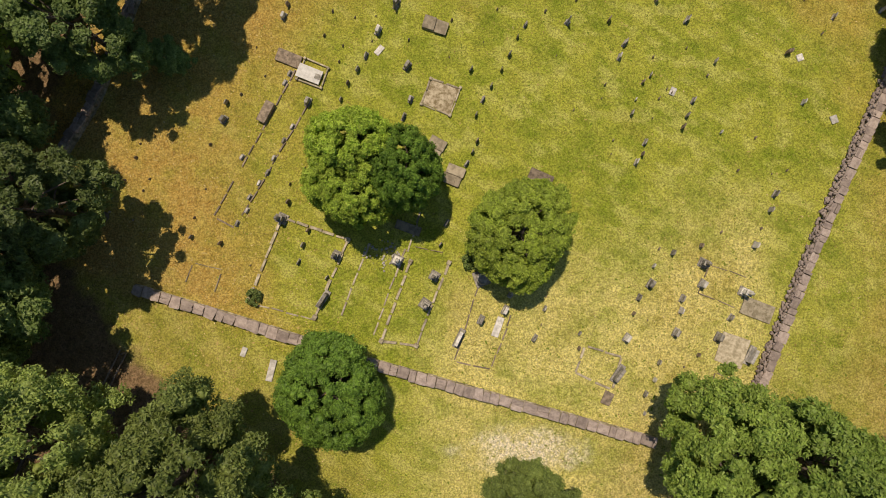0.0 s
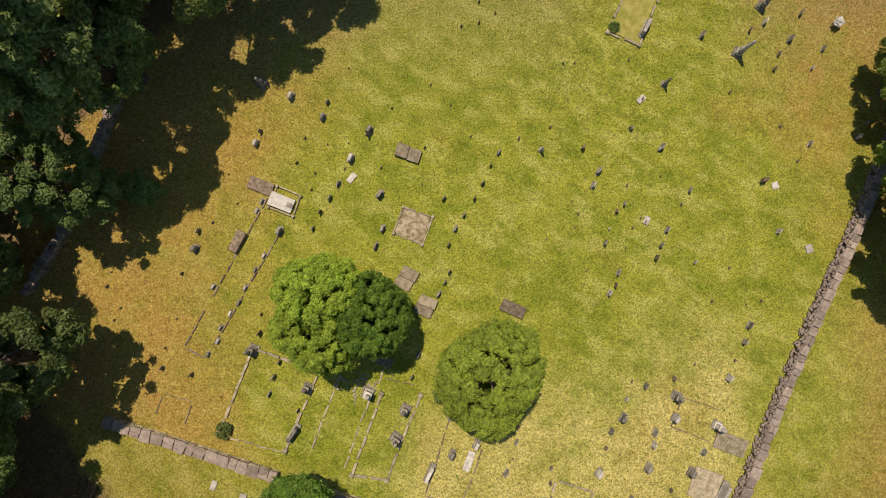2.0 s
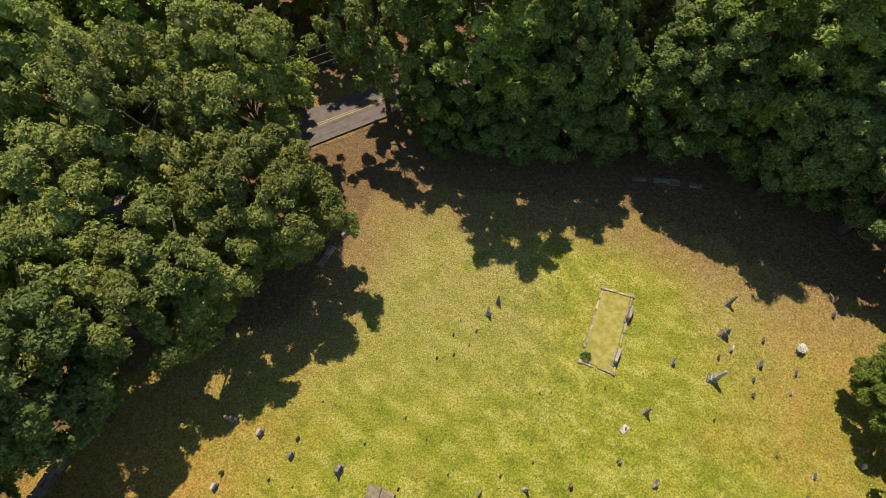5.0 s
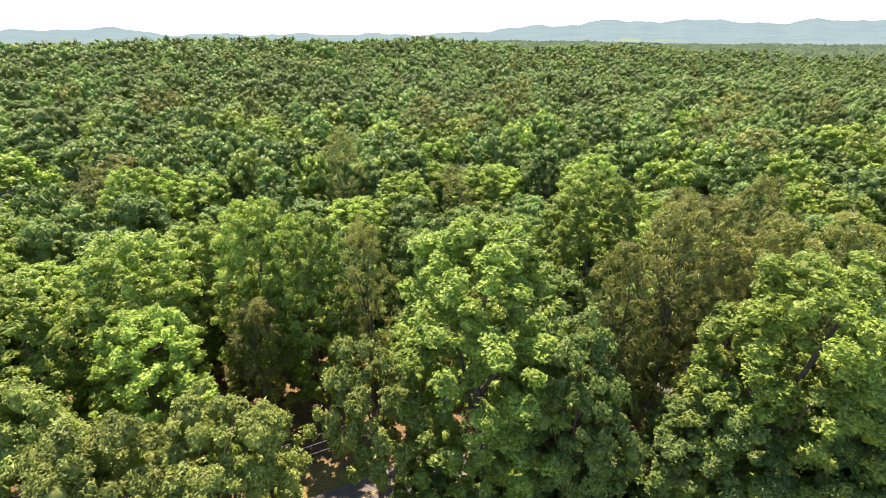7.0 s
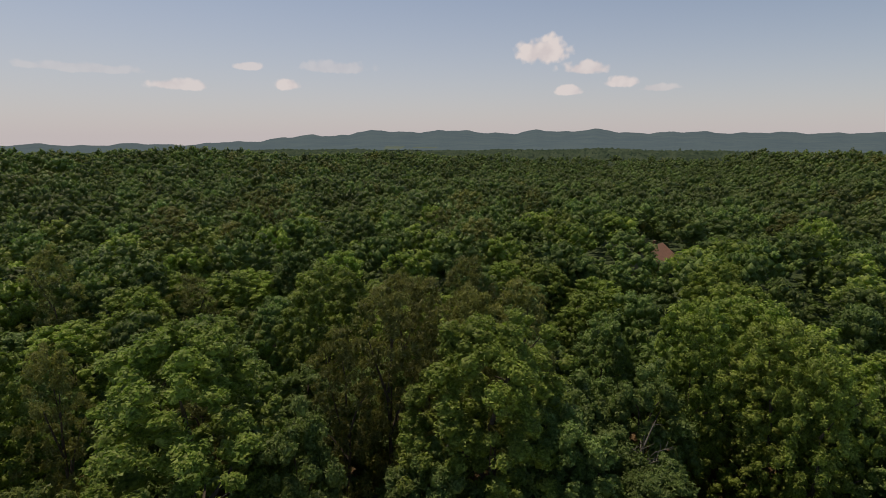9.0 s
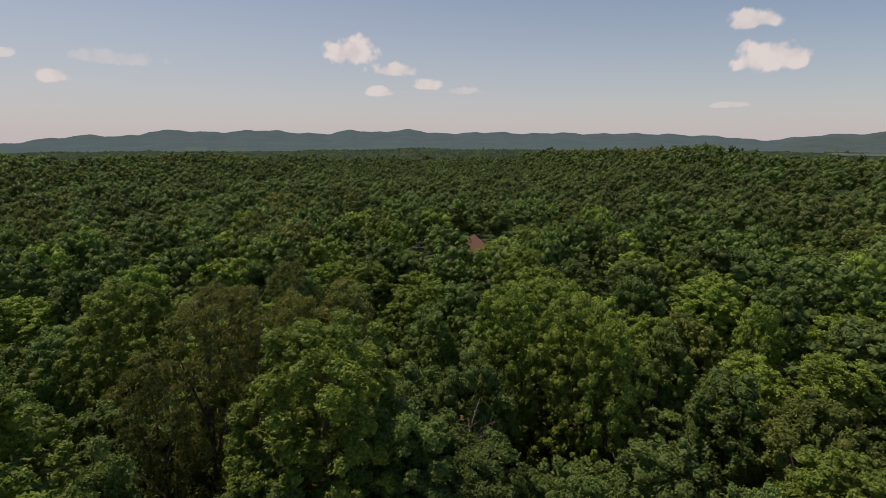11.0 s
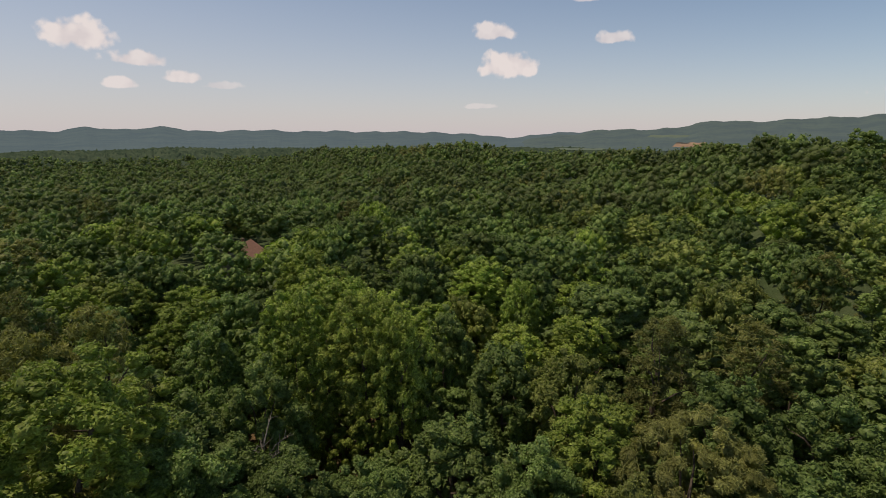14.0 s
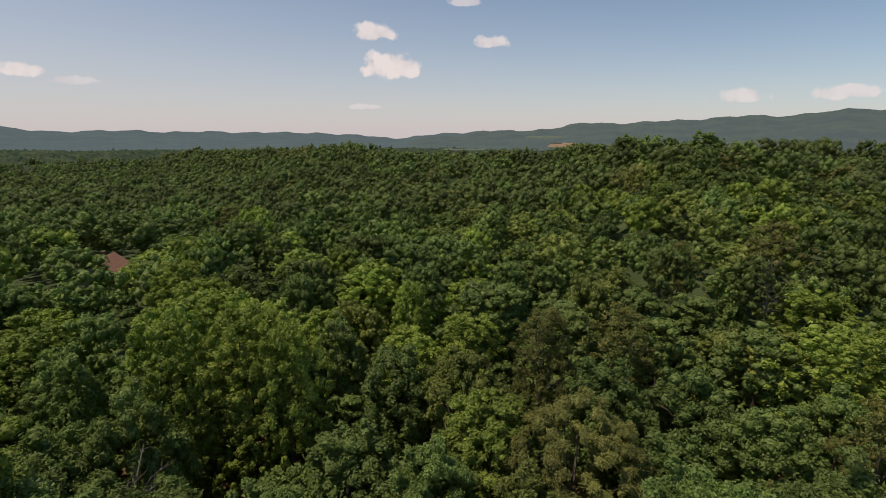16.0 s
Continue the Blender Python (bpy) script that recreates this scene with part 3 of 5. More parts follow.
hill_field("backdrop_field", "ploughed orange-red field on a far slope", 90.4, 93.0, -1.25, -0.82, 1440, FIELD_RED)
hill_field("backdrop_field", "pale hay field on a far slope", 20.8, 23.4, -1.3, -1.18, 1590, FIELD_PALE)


# ---- road ----
def strip(name, off, half, lift, mat, s0, s1, step):
    side = Vector((-ROAD_WAY.y, ROAD_WAY.x, 0))
    v = []
    for s in np.arange(s0, s1 + step, step):
        for o in (off - half, off + half):
            p = ROAD_AT + ROAD_WAY * float(s) + side * o
            q = ROAD_AT + ROAD_WAY * float(s)
            v.append((p.x, p.y, float(terrain(q.x, q.y)) + lift))
    n = len(v) // 2
    f = [(2 * i, 2 * i + 2, 2 * i + 3, 2 * i + 1) for i in range(n - 1)]
    return mesh_of(name, v, f, mat)


road = tagged(new("road", strip("road", 0, 2.4, 0.2, ASPHALT, -64, 64, 4)), "two-lane asphalt country road, sunlit between trees", "road", kind="structure")
for o in (-0.13, 0.13):
    part("road_line", strip("road_line", o, 0.055, 0.208, YELLOW, -64, 64, 4), YELLOW, road, "double yellow centre line")


# ---- trees ----
def leaf_cloud(rng, blobs, count, leaf, core, slim=0.55, up=0.35, droop=0.15, fuzz=0.36, tufts=14):
    """Leaf sprays as slim triangles, gathered in tufts over the outside of a heap of blobs (x, y, z, r)."""
    blobs = np.array(blobs)
    m = len(blobs)
    # each blob carries a number of tufts that face outwards and up
    td = rng.normal(size=(m, tufts * 3, 3))
    td /= np.linalg.norm(td, axis=2)[:, :, None]
    out = blobs[:, :3] - core
    out /= np.linalg.norm(out, axis=1)[:, None] + 1e-6
    score = (td * out[:, None]).sum(2) + 0.45 * td[:, :, 2] + rng.uniform(-0.5, 0.5, td.shape[:2])
    order = np.argsort(-score, axis=1)[:, :tufts]
    td = np.take_along_axis(td, order[:, :, None], 1)
    reach = rng.uniform(1 - fuzz, 1.12, (m, tufts))
    pick = rng.choice(m, count, p=blobs[:, 3] ** 2 / (blobs[:, 3] ** 2).sum())
    which = rng.integers(0, tufts, count)
    spread = rng.normal(size=(count, 3)) * 0.25
    d = td[pick, which] + spread
    d /= np.linalg.norm(d, axis=1)[:, None]
    fall = 1 - 0.9 * (spread ** 2).sum(1)
    p = blobs[pick, :3] + d * (blobs[pick, 3] * reach[pick, which] * fall * (0.86 + 0.14 * rng.random(count)))[:, None]
    n = d * 0.7 + rng.normal(size=(count, 3)) * 0.56
    n[:, 2] += up
    n /= np.linalg.norm(n, axis=1)[:, None]
    t = np.cross(n, rng.normal(size=(count, 3)))
    t /= np.linalg.norm(t, axis=1)[:, None] + 1e-6
    b = np.cross(n, t)
    s = leaf * (0.65 + 0.7 * rng.random(count))[:, None]
    v = np.stack([p - t * s * 0.5 - b * s * slim * 0.5, p - t * s * 0.4 + b * s * slim * 0.5, p + t * s * 0.7 - n * s * droop], 1).reshape(-1, 3)
    return v, np.arange(3 * count).reshape(-1, 3)[:, ::-1]


GOLD = (1 + 5 ** 0.5) / 2
ICO_V = np.array([(-1, GOLD, 0), (1, GOLD, 0), (-1, -GOLD, 0), (1, -GOLD, 0), (0, -1, GOLD), (0, 1, GOLD), (0, -1, -GOLD), (0, 1, -GOLD), (GOLD, 0, -1), (GOLD, 0, 1), (-GOLD, 0, -1), (-GOLD, 0, 1)]) / math.hypot(1, GOLD)
ICO_F = np.array([(0, 11, 5), (0, 5, 1), (0, 1, 7), (0, 7, 10), (0, 10, 11), (1, 5, 9), (5, 11, 4), (11, 10, 2), (10, 7, 6), (7, 1, 8),
                  (3, 9, 4), (3, 4, 2), (3, 2, 6), (3, 6, 8), (3, 8, 9), (4, 9, 5), (2, 4, 11), (6, 2, 10), (8, 6, 7), (9, 8, 1)])


OCT_V = np.array([(1, 0, 0), (0, 1, 0), (-1, 0, 0), (0, -1, 0), (0, 0, 1), (0, 0, -1)], float)
OCT_F = np.array([(0, 1, 4), (1, 2, 4), (2, 3, 4), (3, 0, 4), (1, 0, 5), (2, 1, 5), (3, 2, 5), (0, 3, 5)])


def core_lumps(rng, blobs, count, k, small=False):
    """Opaque lumps added inside the outer sprays to block light and close gaps: uneven, k times the blobs' size."""
    blobs = np.array(blobs)
    if count < len(blobs):
        blobs = blobs[rng.choice(len(blobs), count, replace=False)]
    m = len(blobs)
    swell = rng.uniform(0.78, 1.14, (m, 12, 1))
    if small:                             # far away, an eight-sided lump does
        v = blobs[:, None, :3] + OCT_V[None] * (blobs[:, 3] * k)[:, None, None] * swell[:, :6]
        return v.reshape(-1, 3), (OCT_F[None] + (np.arange(m) * 6)[:, None, None]).reshape(-1, 3)
    v = blobs[:, None, :3] + ICO_V[None] * (blobs[:, 3] * k)[:, None, None] * swell
    f = ICO_F[None] + (np.arange(m) * 12)[:, None, None]
    return v.reshape(-1, 3), f.reshape(-1, 3)


def joined(*meshes):
    v, f, base = [], [], 0
    for a, b in meshes:
        v.append(a), f.append(b + base)
        base += len(a)
    return np.concatenate(v), np.concatenate(f)


def blobs_dome(rng, h, r, low, n, size):
    out, lobe = [], rng.uniform(0, 6)
    wild = 1.0 if size > 1.0 else 0.45               # forest crowns are lobed, yard trees rounder
    mid, tall = (h + low) / 2, (h - low) / 2
    for i in range(n):
        a, u = i * 2.39996 + rng.uniform(-0.4, 0.4), 1 - 2 * (i + 0.5) / n
        ring = math.sqrt(max(0, 1 - u * u)) ** 0.8
        f = rng.uniform(0.6 if wild == 1.0 else 0.84, 1.0) * (1 + wild * (0.2 * math.sin(2 * a + lobe) + 0.16 * math.sin(3 * a + 2.3 * lobe + 2 * u)))
        s = size * (rng.uniform(0.55, 1.4) if wild == 1.0 else rng.uniform(0.8, 1.2))
        out.append((math.cos(a) * ring * (r - s * 0.6) * f, math.sin(a) * ring * (r - s * 0.6) * f, mid + u * (tall - s * 0.7) * rng.uniform(0.72, 1.04) * (1 + 0.14 * wild * math.sin(2 * a + 3 * lobe)), s))
    return out


def blobs_spire(rng, h, r, low, n, size):
    out, lobe = [], rng.uniform(0, 6)
    for i in range(n):
        t = (i + rng.random()) / n
        z = low + (h - low - size) * t
        a = i * 2.39996 + rng.uniform(-0.5, 0.5)
        w = r * max(0.05, 1 - abs((t - 0.45) / 0.60) ** 2.6) ** 0.5 * (1 + 0.16 * math.sin(2 * a + lobe) + 0.12 * math.sin(3 * a + 2 * lobe + 5 * t))
        s = size * rng.uniform(0.6, 1.25)
        f = rng.uniform(0.12, 1.0) ** 0.45 * max(0.2, w - s * 0.6)
        out.append((math.cos(a) * f, math.sin(a) * f, z, s))
    return out


def blobs_pine(rng, h, r, low, n, size):
    out = []
    for i in range(n):
        t = (i + 0.5) / n
        z = low + (h - low - 0.4) * t
        w = r * math.sqrt(max(0.03, 1 - ((t - 0.32) / 0.7) ** 2)) * rng.uniform(0.15, 1.0)
        a = i * 2.39996 + rng.uniform(-0.6, 0.6)
        out.append((math.cos(a) * w, math.sin(a) * w, z, size * rng.uniform(0.6, 1.2)))
    return out


def tube(bm, pts, radii, sides=7):
    rings = []
    for i, (p, r) in enumerate(zip(pts, radii)):
        way = (pts[min(i + 1, len(pts) - 1)] - pts[max(i - 1, 0)]).normalized()
        a = way.orthogonal().normalized()
        b = way.cross(a)
        rings.append([bm.verts.new(p + (a * math.cos(q) + b * math.sin(q)) * r) for q in np.arange(sides) * 2 * math.pi / sides])
    for lo, hi in zip(rings, rings[1:]):
        near = min(range(sides), key=lambda s: (hi[s].co - lo[0].co).length)
        for s in range(sides):
            bm.faces.new((lo[s], lo[(s + 1) % sides], hi[(s + near + 1) % sides], hi[(s + near) % sides]))
    bm.faces.new(rings[-1])
    return rings


def trunk_mesh(rng, h, r, blobs, limbs, sides=7):
    """A tapered trunk with limbs that reach into the crown."""
    bm = bmesh.new()
    pts = [Vector((rng.uniform(-1, 1) * 0.02 * h * t, rng.uniform(-1, 1) * 0.02 * h * t, h * t)) for t in (0, 0.06, 0.22, 0.4, 0.54, 0.66)]
    w = 0.008 * h + 0.035 * r
    tube(bm, pts, [w * k for k in (1.5, 1.0, 0.85, 0.62, 0.38, 0.1)], sides)
    for k in range(limbs):
        x, y, z, s = blobs[int(rng.integers(len(blobs)))]
        t = rng.uniform(0.25, 0.75)
        root = Vector((0, 0, min(h * t, z * 0.85)))
        tip = Vector((x, y, z))
        knee = root.lerp(tip, 0.5) + Vector((rng.uniform(-0.4, 0.4), rng.uniform(-0.4, 0.4), 0.12 * (tip - root).length))
        tube(bm, [root, knee, tip], [w * 0.42, w * 0.26, w * 0.06], 5)
    return bm


KINDS = {  # shape, height, radius, lowest leaves, blobs, blob size, leaf colour, slim, label
    "tulip": (blobs_spire, 30, 7.0, 5.0, 290, 1.08, LEAF_BRIGHT, 0.62, "tall bright green tulip tree in full leaf", "tulip_tree"),
    "broad": (blobs_dome, 22, 5.8, 3.0, 165, 1.12, LEAF_MID, 0.62, "mid-green broadleaf forest tree in full leaf", "broadleaf_tree"),
    "oak": (blobs_dome, 18, 6.6, 3.0, 140, 1.16, LEAF_OLIVE, 0.6, "spreading olive-green oak with lumpy crown", "oak_tree"),
    "high_oak": (blobs_dome, 18, 6.0, 5.0, 80, 1.1, LEAF_OLIVE, 0.6, "olive-green oak with a high crown over the road", "oak_tree"),
    "pine": (blobs_pine, 27, 5.4, 9.0, 110, 1.15, LEAF_PINE, 0.22, "thin brownish-green pine with open crown", "pine_tree"),
    "tan_pine": (blobs_dome, 20, 7.0, 6.0, 170, 1.0, LEAF_TAN, 0.2, "rounded tan-green pine with dense needles", "pine_tree"),
    "dark": (blobs_dome, 13, 4.4, 1.5, 60, 1.15, LEAF_DARK, 0.62, "dense dark green understorey tree", "understorey_tree"),
    "edge": (blobs_dome, 14, 5.4, 2.0, 110, 1.15, LEAF_EDGE, 0.62, "sunlit green tree at the wood's edge", "edge_tree"),
    "field_oak": (blobs_dome, 17, 7.0, 3.0, 230, 1.12, LEAF_SHADE, 0.6, "spreading dark olive-green oak outside the wall", "oak_tree"),
    "deep_broad": (blobs_dome, 22, 5.8, 3.0, 165, 1.12, LEAF_MID_SHADED, 0.62, "deep green broadleaf tree shading the cemetery's west side", "broadleaf_tree"),
    "round": (blobs_dome, 7.5, 4.2, 0.2, 300, 0.72, LEAF_ROUND, 0.55, "dense round dark green holly tree beside the wall", "holly_tree"),
    "yard": (blobs_dome, 10.5, 4.3, 0.8, 300, 0.7, LEAF_YARD, 0.62, "round bushy green tree standing in mown grass", "yard_tree"),
}


def tree_template(kind, seed, count, leaf, limbs, sides=7):
    shape, h, r, low, n, size, mat, slim, label, name = KINDS[kind]
    rng = np.random.default_rng(seed)
    blobs = shape(rng, h, r, low, n, size)
    core = np.array((0, 0, low + (h - low) * (0.42 if kind != "pine" else 0.3)))
    cloud = leaf_cloud(rng, blobs, count, leaf, core, slim, 0.5 if kind != "pine" else 0.25, 0.12, 0.32 if kind not in ("yard", "round") else 0.2, 18 if count > 8000 else 12)
    v, f = joined(cloud, core_lumps(rng, blobs, 300 if count > 8000 else 180, ((0.6 if kind not in ("yard", "round") else 0.72) if count > 8000 else 0.68) if kind != "pine" else 0.3, count < 3500))
    t = thing(name, label, "tree", "cemetery trees" if kind in ("yard", "round") else "forest trees")
    part("trunk", trunk_mesh(rng, h, r, blobs, limbs, sides), BARK, t, "grey-brown bark")
    part("crown", mesh_of("crown", v, f, mat), mat, t)
    return t


SMALL = {"tan_pine": 0.42, "tulip": 0.29, "broad": 0.30, "deep_broad": 0.28, "oak": 0.28, "pine": 0.5, "dark": 0.32, "yard": 0.165, "round": 0.17, "field_oak": 0.21, "high_oak": 0.32, "edge": 0.25}
COUNT = {"tan_pine": 40000, "tulip": 62000, "broad": 37000, "deep_broad": 40000, "oak": 42000, "pine": 20000, "dark": 15000, "yard": 70000, "round": 60000, "field_oak": 72000, "high_oak": 27000, "edge": 46000}
templates, used = {}, set()


def plant(x, y, kind, h, r, far=0, seed=0):
    """Stands a tree of that height and crown radius on the ground; far: 0 near to 2 far off, 3 half hidden."""
    far = int(far) if kind in ("tulip", "broad", "oak", "pine", "dark") else 0
    key = (kind, far, seed % 3)
    if key not in templates:
        templates[key] = tree_template(kind, (11, 23, 31, 53)[far] + 7 * key[2] + len(kind), COUNT[kind] // (1, 3, 6, 14)[far], SMALL[kind] * (0.95, 1.2, 1.5, 2.4)[far], (9, 6, 3, 2)[far], (7, 6, 5, 5)[far])
    src = templates[key]
    s = Matrix.Diagonal((r / KINDS[kind][2], r / KINDS[kind][2], h / KINDS[kind][1], 1))
    m = pose(x, y, float(terrain(x, y)) - 0.1, 0, 0, (seed * 137.5 + x * 31) % 360) @ s
    if src.name in used:
        return copy_thing(src, m @ Matrix.Diagonal((*(1 / v for v in src.scale), 1)))
    used.add(src.name)
    src.matrix_basis = m
    return src


def how_far(x, y):
    d = math.hypot(x - 10, y - 15)
    return 0 if d < 47 else 1 if d < 72 else 2


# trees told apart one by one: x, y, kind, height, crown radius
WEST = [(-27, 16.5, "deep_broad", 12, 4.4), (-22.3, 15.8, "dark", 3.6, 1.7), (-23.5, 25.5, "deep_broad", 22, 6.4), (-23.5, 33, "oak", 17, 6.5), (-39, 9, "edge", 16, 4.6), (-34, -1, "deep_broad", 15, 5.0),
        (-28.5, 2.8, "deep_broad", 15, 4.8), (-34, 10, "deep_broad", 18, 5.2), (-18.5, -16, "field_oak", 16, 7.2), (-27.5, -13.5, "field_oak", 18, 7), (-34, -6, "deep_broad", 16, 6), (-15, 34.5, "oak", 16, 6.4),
        (-9.5, 40, "oak", 17, 6), (-12, 49.6, "oak", 20.5, 6.5), (-19, 46.5, "oak", 21, 6.6), (-23, 39.8, "oak", 18, 6.5)]
SOUTH = [(6.4, -18.9, "field_oak", 9, 3.9), (20, -14.5, "edge", 11.5, 5.2), (26, -15.5, "edge", 12.5, 5.6), (32, -19, "edge", 14, 6), (-12, -22, "field_oak", 15, 6), (40.2, 17.0, "edge", 12, 5), (41.2, 10.0, "edge", 12, 5), (40.0, 24.5, "edge", 9, 3.8)]
NORTH = [(8.4, 58.5, "tulip", 31.3, 9.4), (-0.9, 56.2, "high_oak", 20.5, 5.2), (16, 54, "broad", 24, 5), (33.6, 52.8, "tulip", 30.5, 8.6), (27, 51.5, "broad", 20, 5.6), (37.5, 47.0, "broad", 18.5, 5.0), (44.5, 42.5, "broad", 19, 5.4), (49, 37, "broad", 17, 5), (3.6, 55.6, "dark", 8.5, 3.2),
         (38.5, 48.5, "broad", 23, 6), (21, 53.5, "dark", 11, 4.0), (12.5, 54, "dark", 9, 3.6), (4.6, 52.4, "dark", 6, 2.6), (8.6, 52.4, "dark", 8, 3.2), (13.0, 51.8, "dark", 7, 3.0), (17.2, 51.6, "dark", 8.5, 3.4), (21.6, 51.0, "dark", 6.5, 2.6), (34.8, 49.6, "dark", 7, 2.8), (40.2, 46.0, "dark", 7, 2.8),
         (23.5, 68, "broad", 19, 5.2), (29, 72, "broad", 20, 5.4), (17.5, 66.5, "broad", 17, 4.6)]
NORTH_PINES = [(27, 63, "pine", 31, 5), (22, 61, "pine", 27.5, 4.2), (33, 67, "pine", 30, 5),
         (38, 65, "pine", 29, 4.6), (44, 64, "pine", 29.5, 5), (25.2, 85, "tulip", 28.5, 7), (39.5, 54.5, "broad", 17, 5.2), (45.5, 50.5, "broad", 18, 5.4), (12, 59.5, "dark", 9, 3.6), (20.5, 57.5, "dark", 9, 3.6), (25, 56.5, "dark", 10, 3.6), (30.5, 58.5, "dark", 10, 3.8)]
NORTH_WEST = [(-16.4, 75, "tulip", 28, 6.2), (-10, 72, "tulip", 27, 5.6), (-28, 69, "tulip", 26, 7), (-3, 69, "pine", 27, 3.6), (-37, 64, "tulip", 24, 7), (-22, 60, "tulip", 22, 6), (-29, 52, "oak", 20, 6.5), (-15, 67, "pine", 19, 4)]
EAST = [(62.4, 55.6, "tulip", 27, 5.8), (64, 46.5, "tulip", 27, 6.0), (63, 41, "tulip", 26, 4.8), (53, 53, "broad", 22, 5), (59, 67, "broad", 22, 5.4), (77.5, 41.5, "broad", 22, 4.6),
        (94.4, 35, "tulip", 22.5, 4.0), (97.5, 22, "broad", 22.5, 8.0), (72.4, 23, "oak", 20.5, 6.8), (89.6, 10, "broad", 21.5, 7), (60, 10, "tan_pine", 21, 7.2), (54, 22.8, "broad", 19, 4.8),
        (51.3, 59.5, "broad", 18, 4.6), (71.5, 6.4, "broad", 21, 5.5), (83, -14.2, "broad", 22, 6.8), (71.6, -2.8, "broad", 20, 5.7), (64.5, -8.8, "broad", 20, 5.6), (69.7, -17.6, "broad", 20, 5.2),
        (108, -31, "oak", 22, 7.4), (105.5, 5.7, "oak", 22, 5.7), (46, 57, "broad", 20, 6), (43, 77, "pine", 29, 5), (33.5, 77, "pine", 28, 5)]
EAST_CREST = [(220, -42.4, "broad", 47.5, 7.5), (222.6, -31.5, "broad", 45.4, 5.0), (291, -9.4, "broad", 42.5, 9.0)]      # tall trees that break the skyline
YARD = [(-7.0, 4.9, "yard", 8.6, 3.3), (-6.7, 7.6, "yard", 9.4, 3.3), (-2.9, 5.9, "round", 8.8, 3.1), (5.9, 1.2, "yard", 7.2, 4.2), (-8.5, -10.6, "round", 7.0, 4.2)]
SNAGS = [(48.6, 48.8, 17.0), (50.5, 50.0, 14.0), (104.5, -23.0, 21.0)]
taken = [(x, y, 2.0) for x, y, _ in SNAGS]
for i, (x, y, kind, top, r) in enumerate(EAST + EAST_CREST):
    plant(x, y, kind, top - float(terrain(x, y)), r, how_far(x, y), i)
    taken.append((x, y, r * 0.82))
for i, (x, y, kind, h, r) in enumerate(WEST + SOUTH + NORTH + NORTH_PINES + NORTH_WEST + YARD):
    plant(x, y, kind, h, r, how_far(x, y), i)
    taken.append((x, y, r * 0.82))


def in_view(x, y):
    b = np.degrees(np.arctan2(np.asarray(x) - 8, np.asarray(y) - 16))
    return (b > -58) & (b < 142)


HOUSE = (126.0, 124.0)


def far_in_view(x, y):
    b = np.degrees(np.arctan2(x - 8, y - 16))
    return (b > -47) & (b < 126)


def house_gap(x, y):
    """Distance from the house and from the strip cleared south-west towards the camera, so that its roof shows."""
    x, y = np.asarray(x, float), np.asarray(y, float)
    t = np.clip(((HOUSE[0] - x) * 0.72 + (HOUSE[1] - y) * 0.69), 0, 36)
    return np.hypot(x - HOUSE[0] + t * 0.72, y - HOUSE[1] + t * 0.69) - 2.5 * (t < 1)


rng = np.random.default_rng(5)
pick_kind = ["broad"] * 9 + ["tulip"] * 5 + ["oak"] * 3 + ["pine"]
cells = {}
for x, y, r in taken:
    cells.setdefault((int(x // 8), int(y // 8)), []).append((x, y, r + 2.4))


def free(x, y, gap):
    cx, cy = int(x // 8), int(y // 8)
    for i in (-1, 0, 1):
        for j in (-1, 0, 1):
            for a, b, r in cells.get((cx + i, cy + j), ()):
                if math.hypot(a - x, b - y) < max(gap, r):
                    return False
    return float(house_gap(x, y)) > 4.6


def site(x, y, gap, margin=3.0):
    if -15 < x < 4 and 59.5 < y < 71:      # kept free of trees north of the road, so that sun reaches it
        return False
    return float(edge_distance(x, y)) > margin and float(road_distance(x, y)) > 4.5 and free(x, y, gap)


def woods_kind(x, y, k):
    pine_patch = noise.noise(Vector((x * 0.02, y * 0.02, 4.0)))
    return "pine" if pine_patch > 0.45 and k % 3 else pick_kind[k % len(pick_kind)]


for k in range(9000):
    a, d = rng.uniform(0, 2 * math.pi), 112 * math.sqrt(rng.random())
    x, y = 8 + d * math.sin(a), 18 + d * math.cos(a)
    seen = bool(in_view(x, y))
    if (not seen and d > 75) or not site(x, y, 8.2):
        continue
    kind = woods_kind(x, y, int(rng.integers(1000)))
    h = KINDS[kind][1] * rng.uniform(0.75, 1.06) * (0.78 if kind == "tulip" else 1.0)
    plant(x, y, kind, h, KINDS[kind][2] * rng.uniform(0.8, 1.08), 3 if not seen else how_far(x, y), k)
    cells.setdefault((int(x // 8), int(y // 8)), []).append((x, y, 0))

# smaller trees close the gaps between the crowns
for k in range(9000):
    a, d = rng.uniform(0, 2 * math.pi), 112 * math.sqrt(rng.random())
    x, y = 8 + d * math.sin(a), 18 + d * math.cos(a)
    if not in_view(x, y) or not site(x, y, 4.7, 6.0):
        continue
    plant(x, y, ("dark", "broad")[k % 2], rng.uniform(9, 13.5), rng.uniform(3.2, 4.2), 2 if d < 85 else 3, k)
    cells.setdefault((int(x // 8), int(y // 8)), []).append((x, y, 0))
for k in range(70):        # low growth in the strip cleared before the house
    s = 6 + 0.57 * k
    x, y = HOUSE[0] - 0.72 * s + rng.uniform(-3, 3), HOUSE[1] - 0.69 * s + rng.uniform(-3, 3)
    plant(x, y, "dark", rng.uniform(3.0, 5.0), rng.uniform(1.5, 2.2), 2, k)

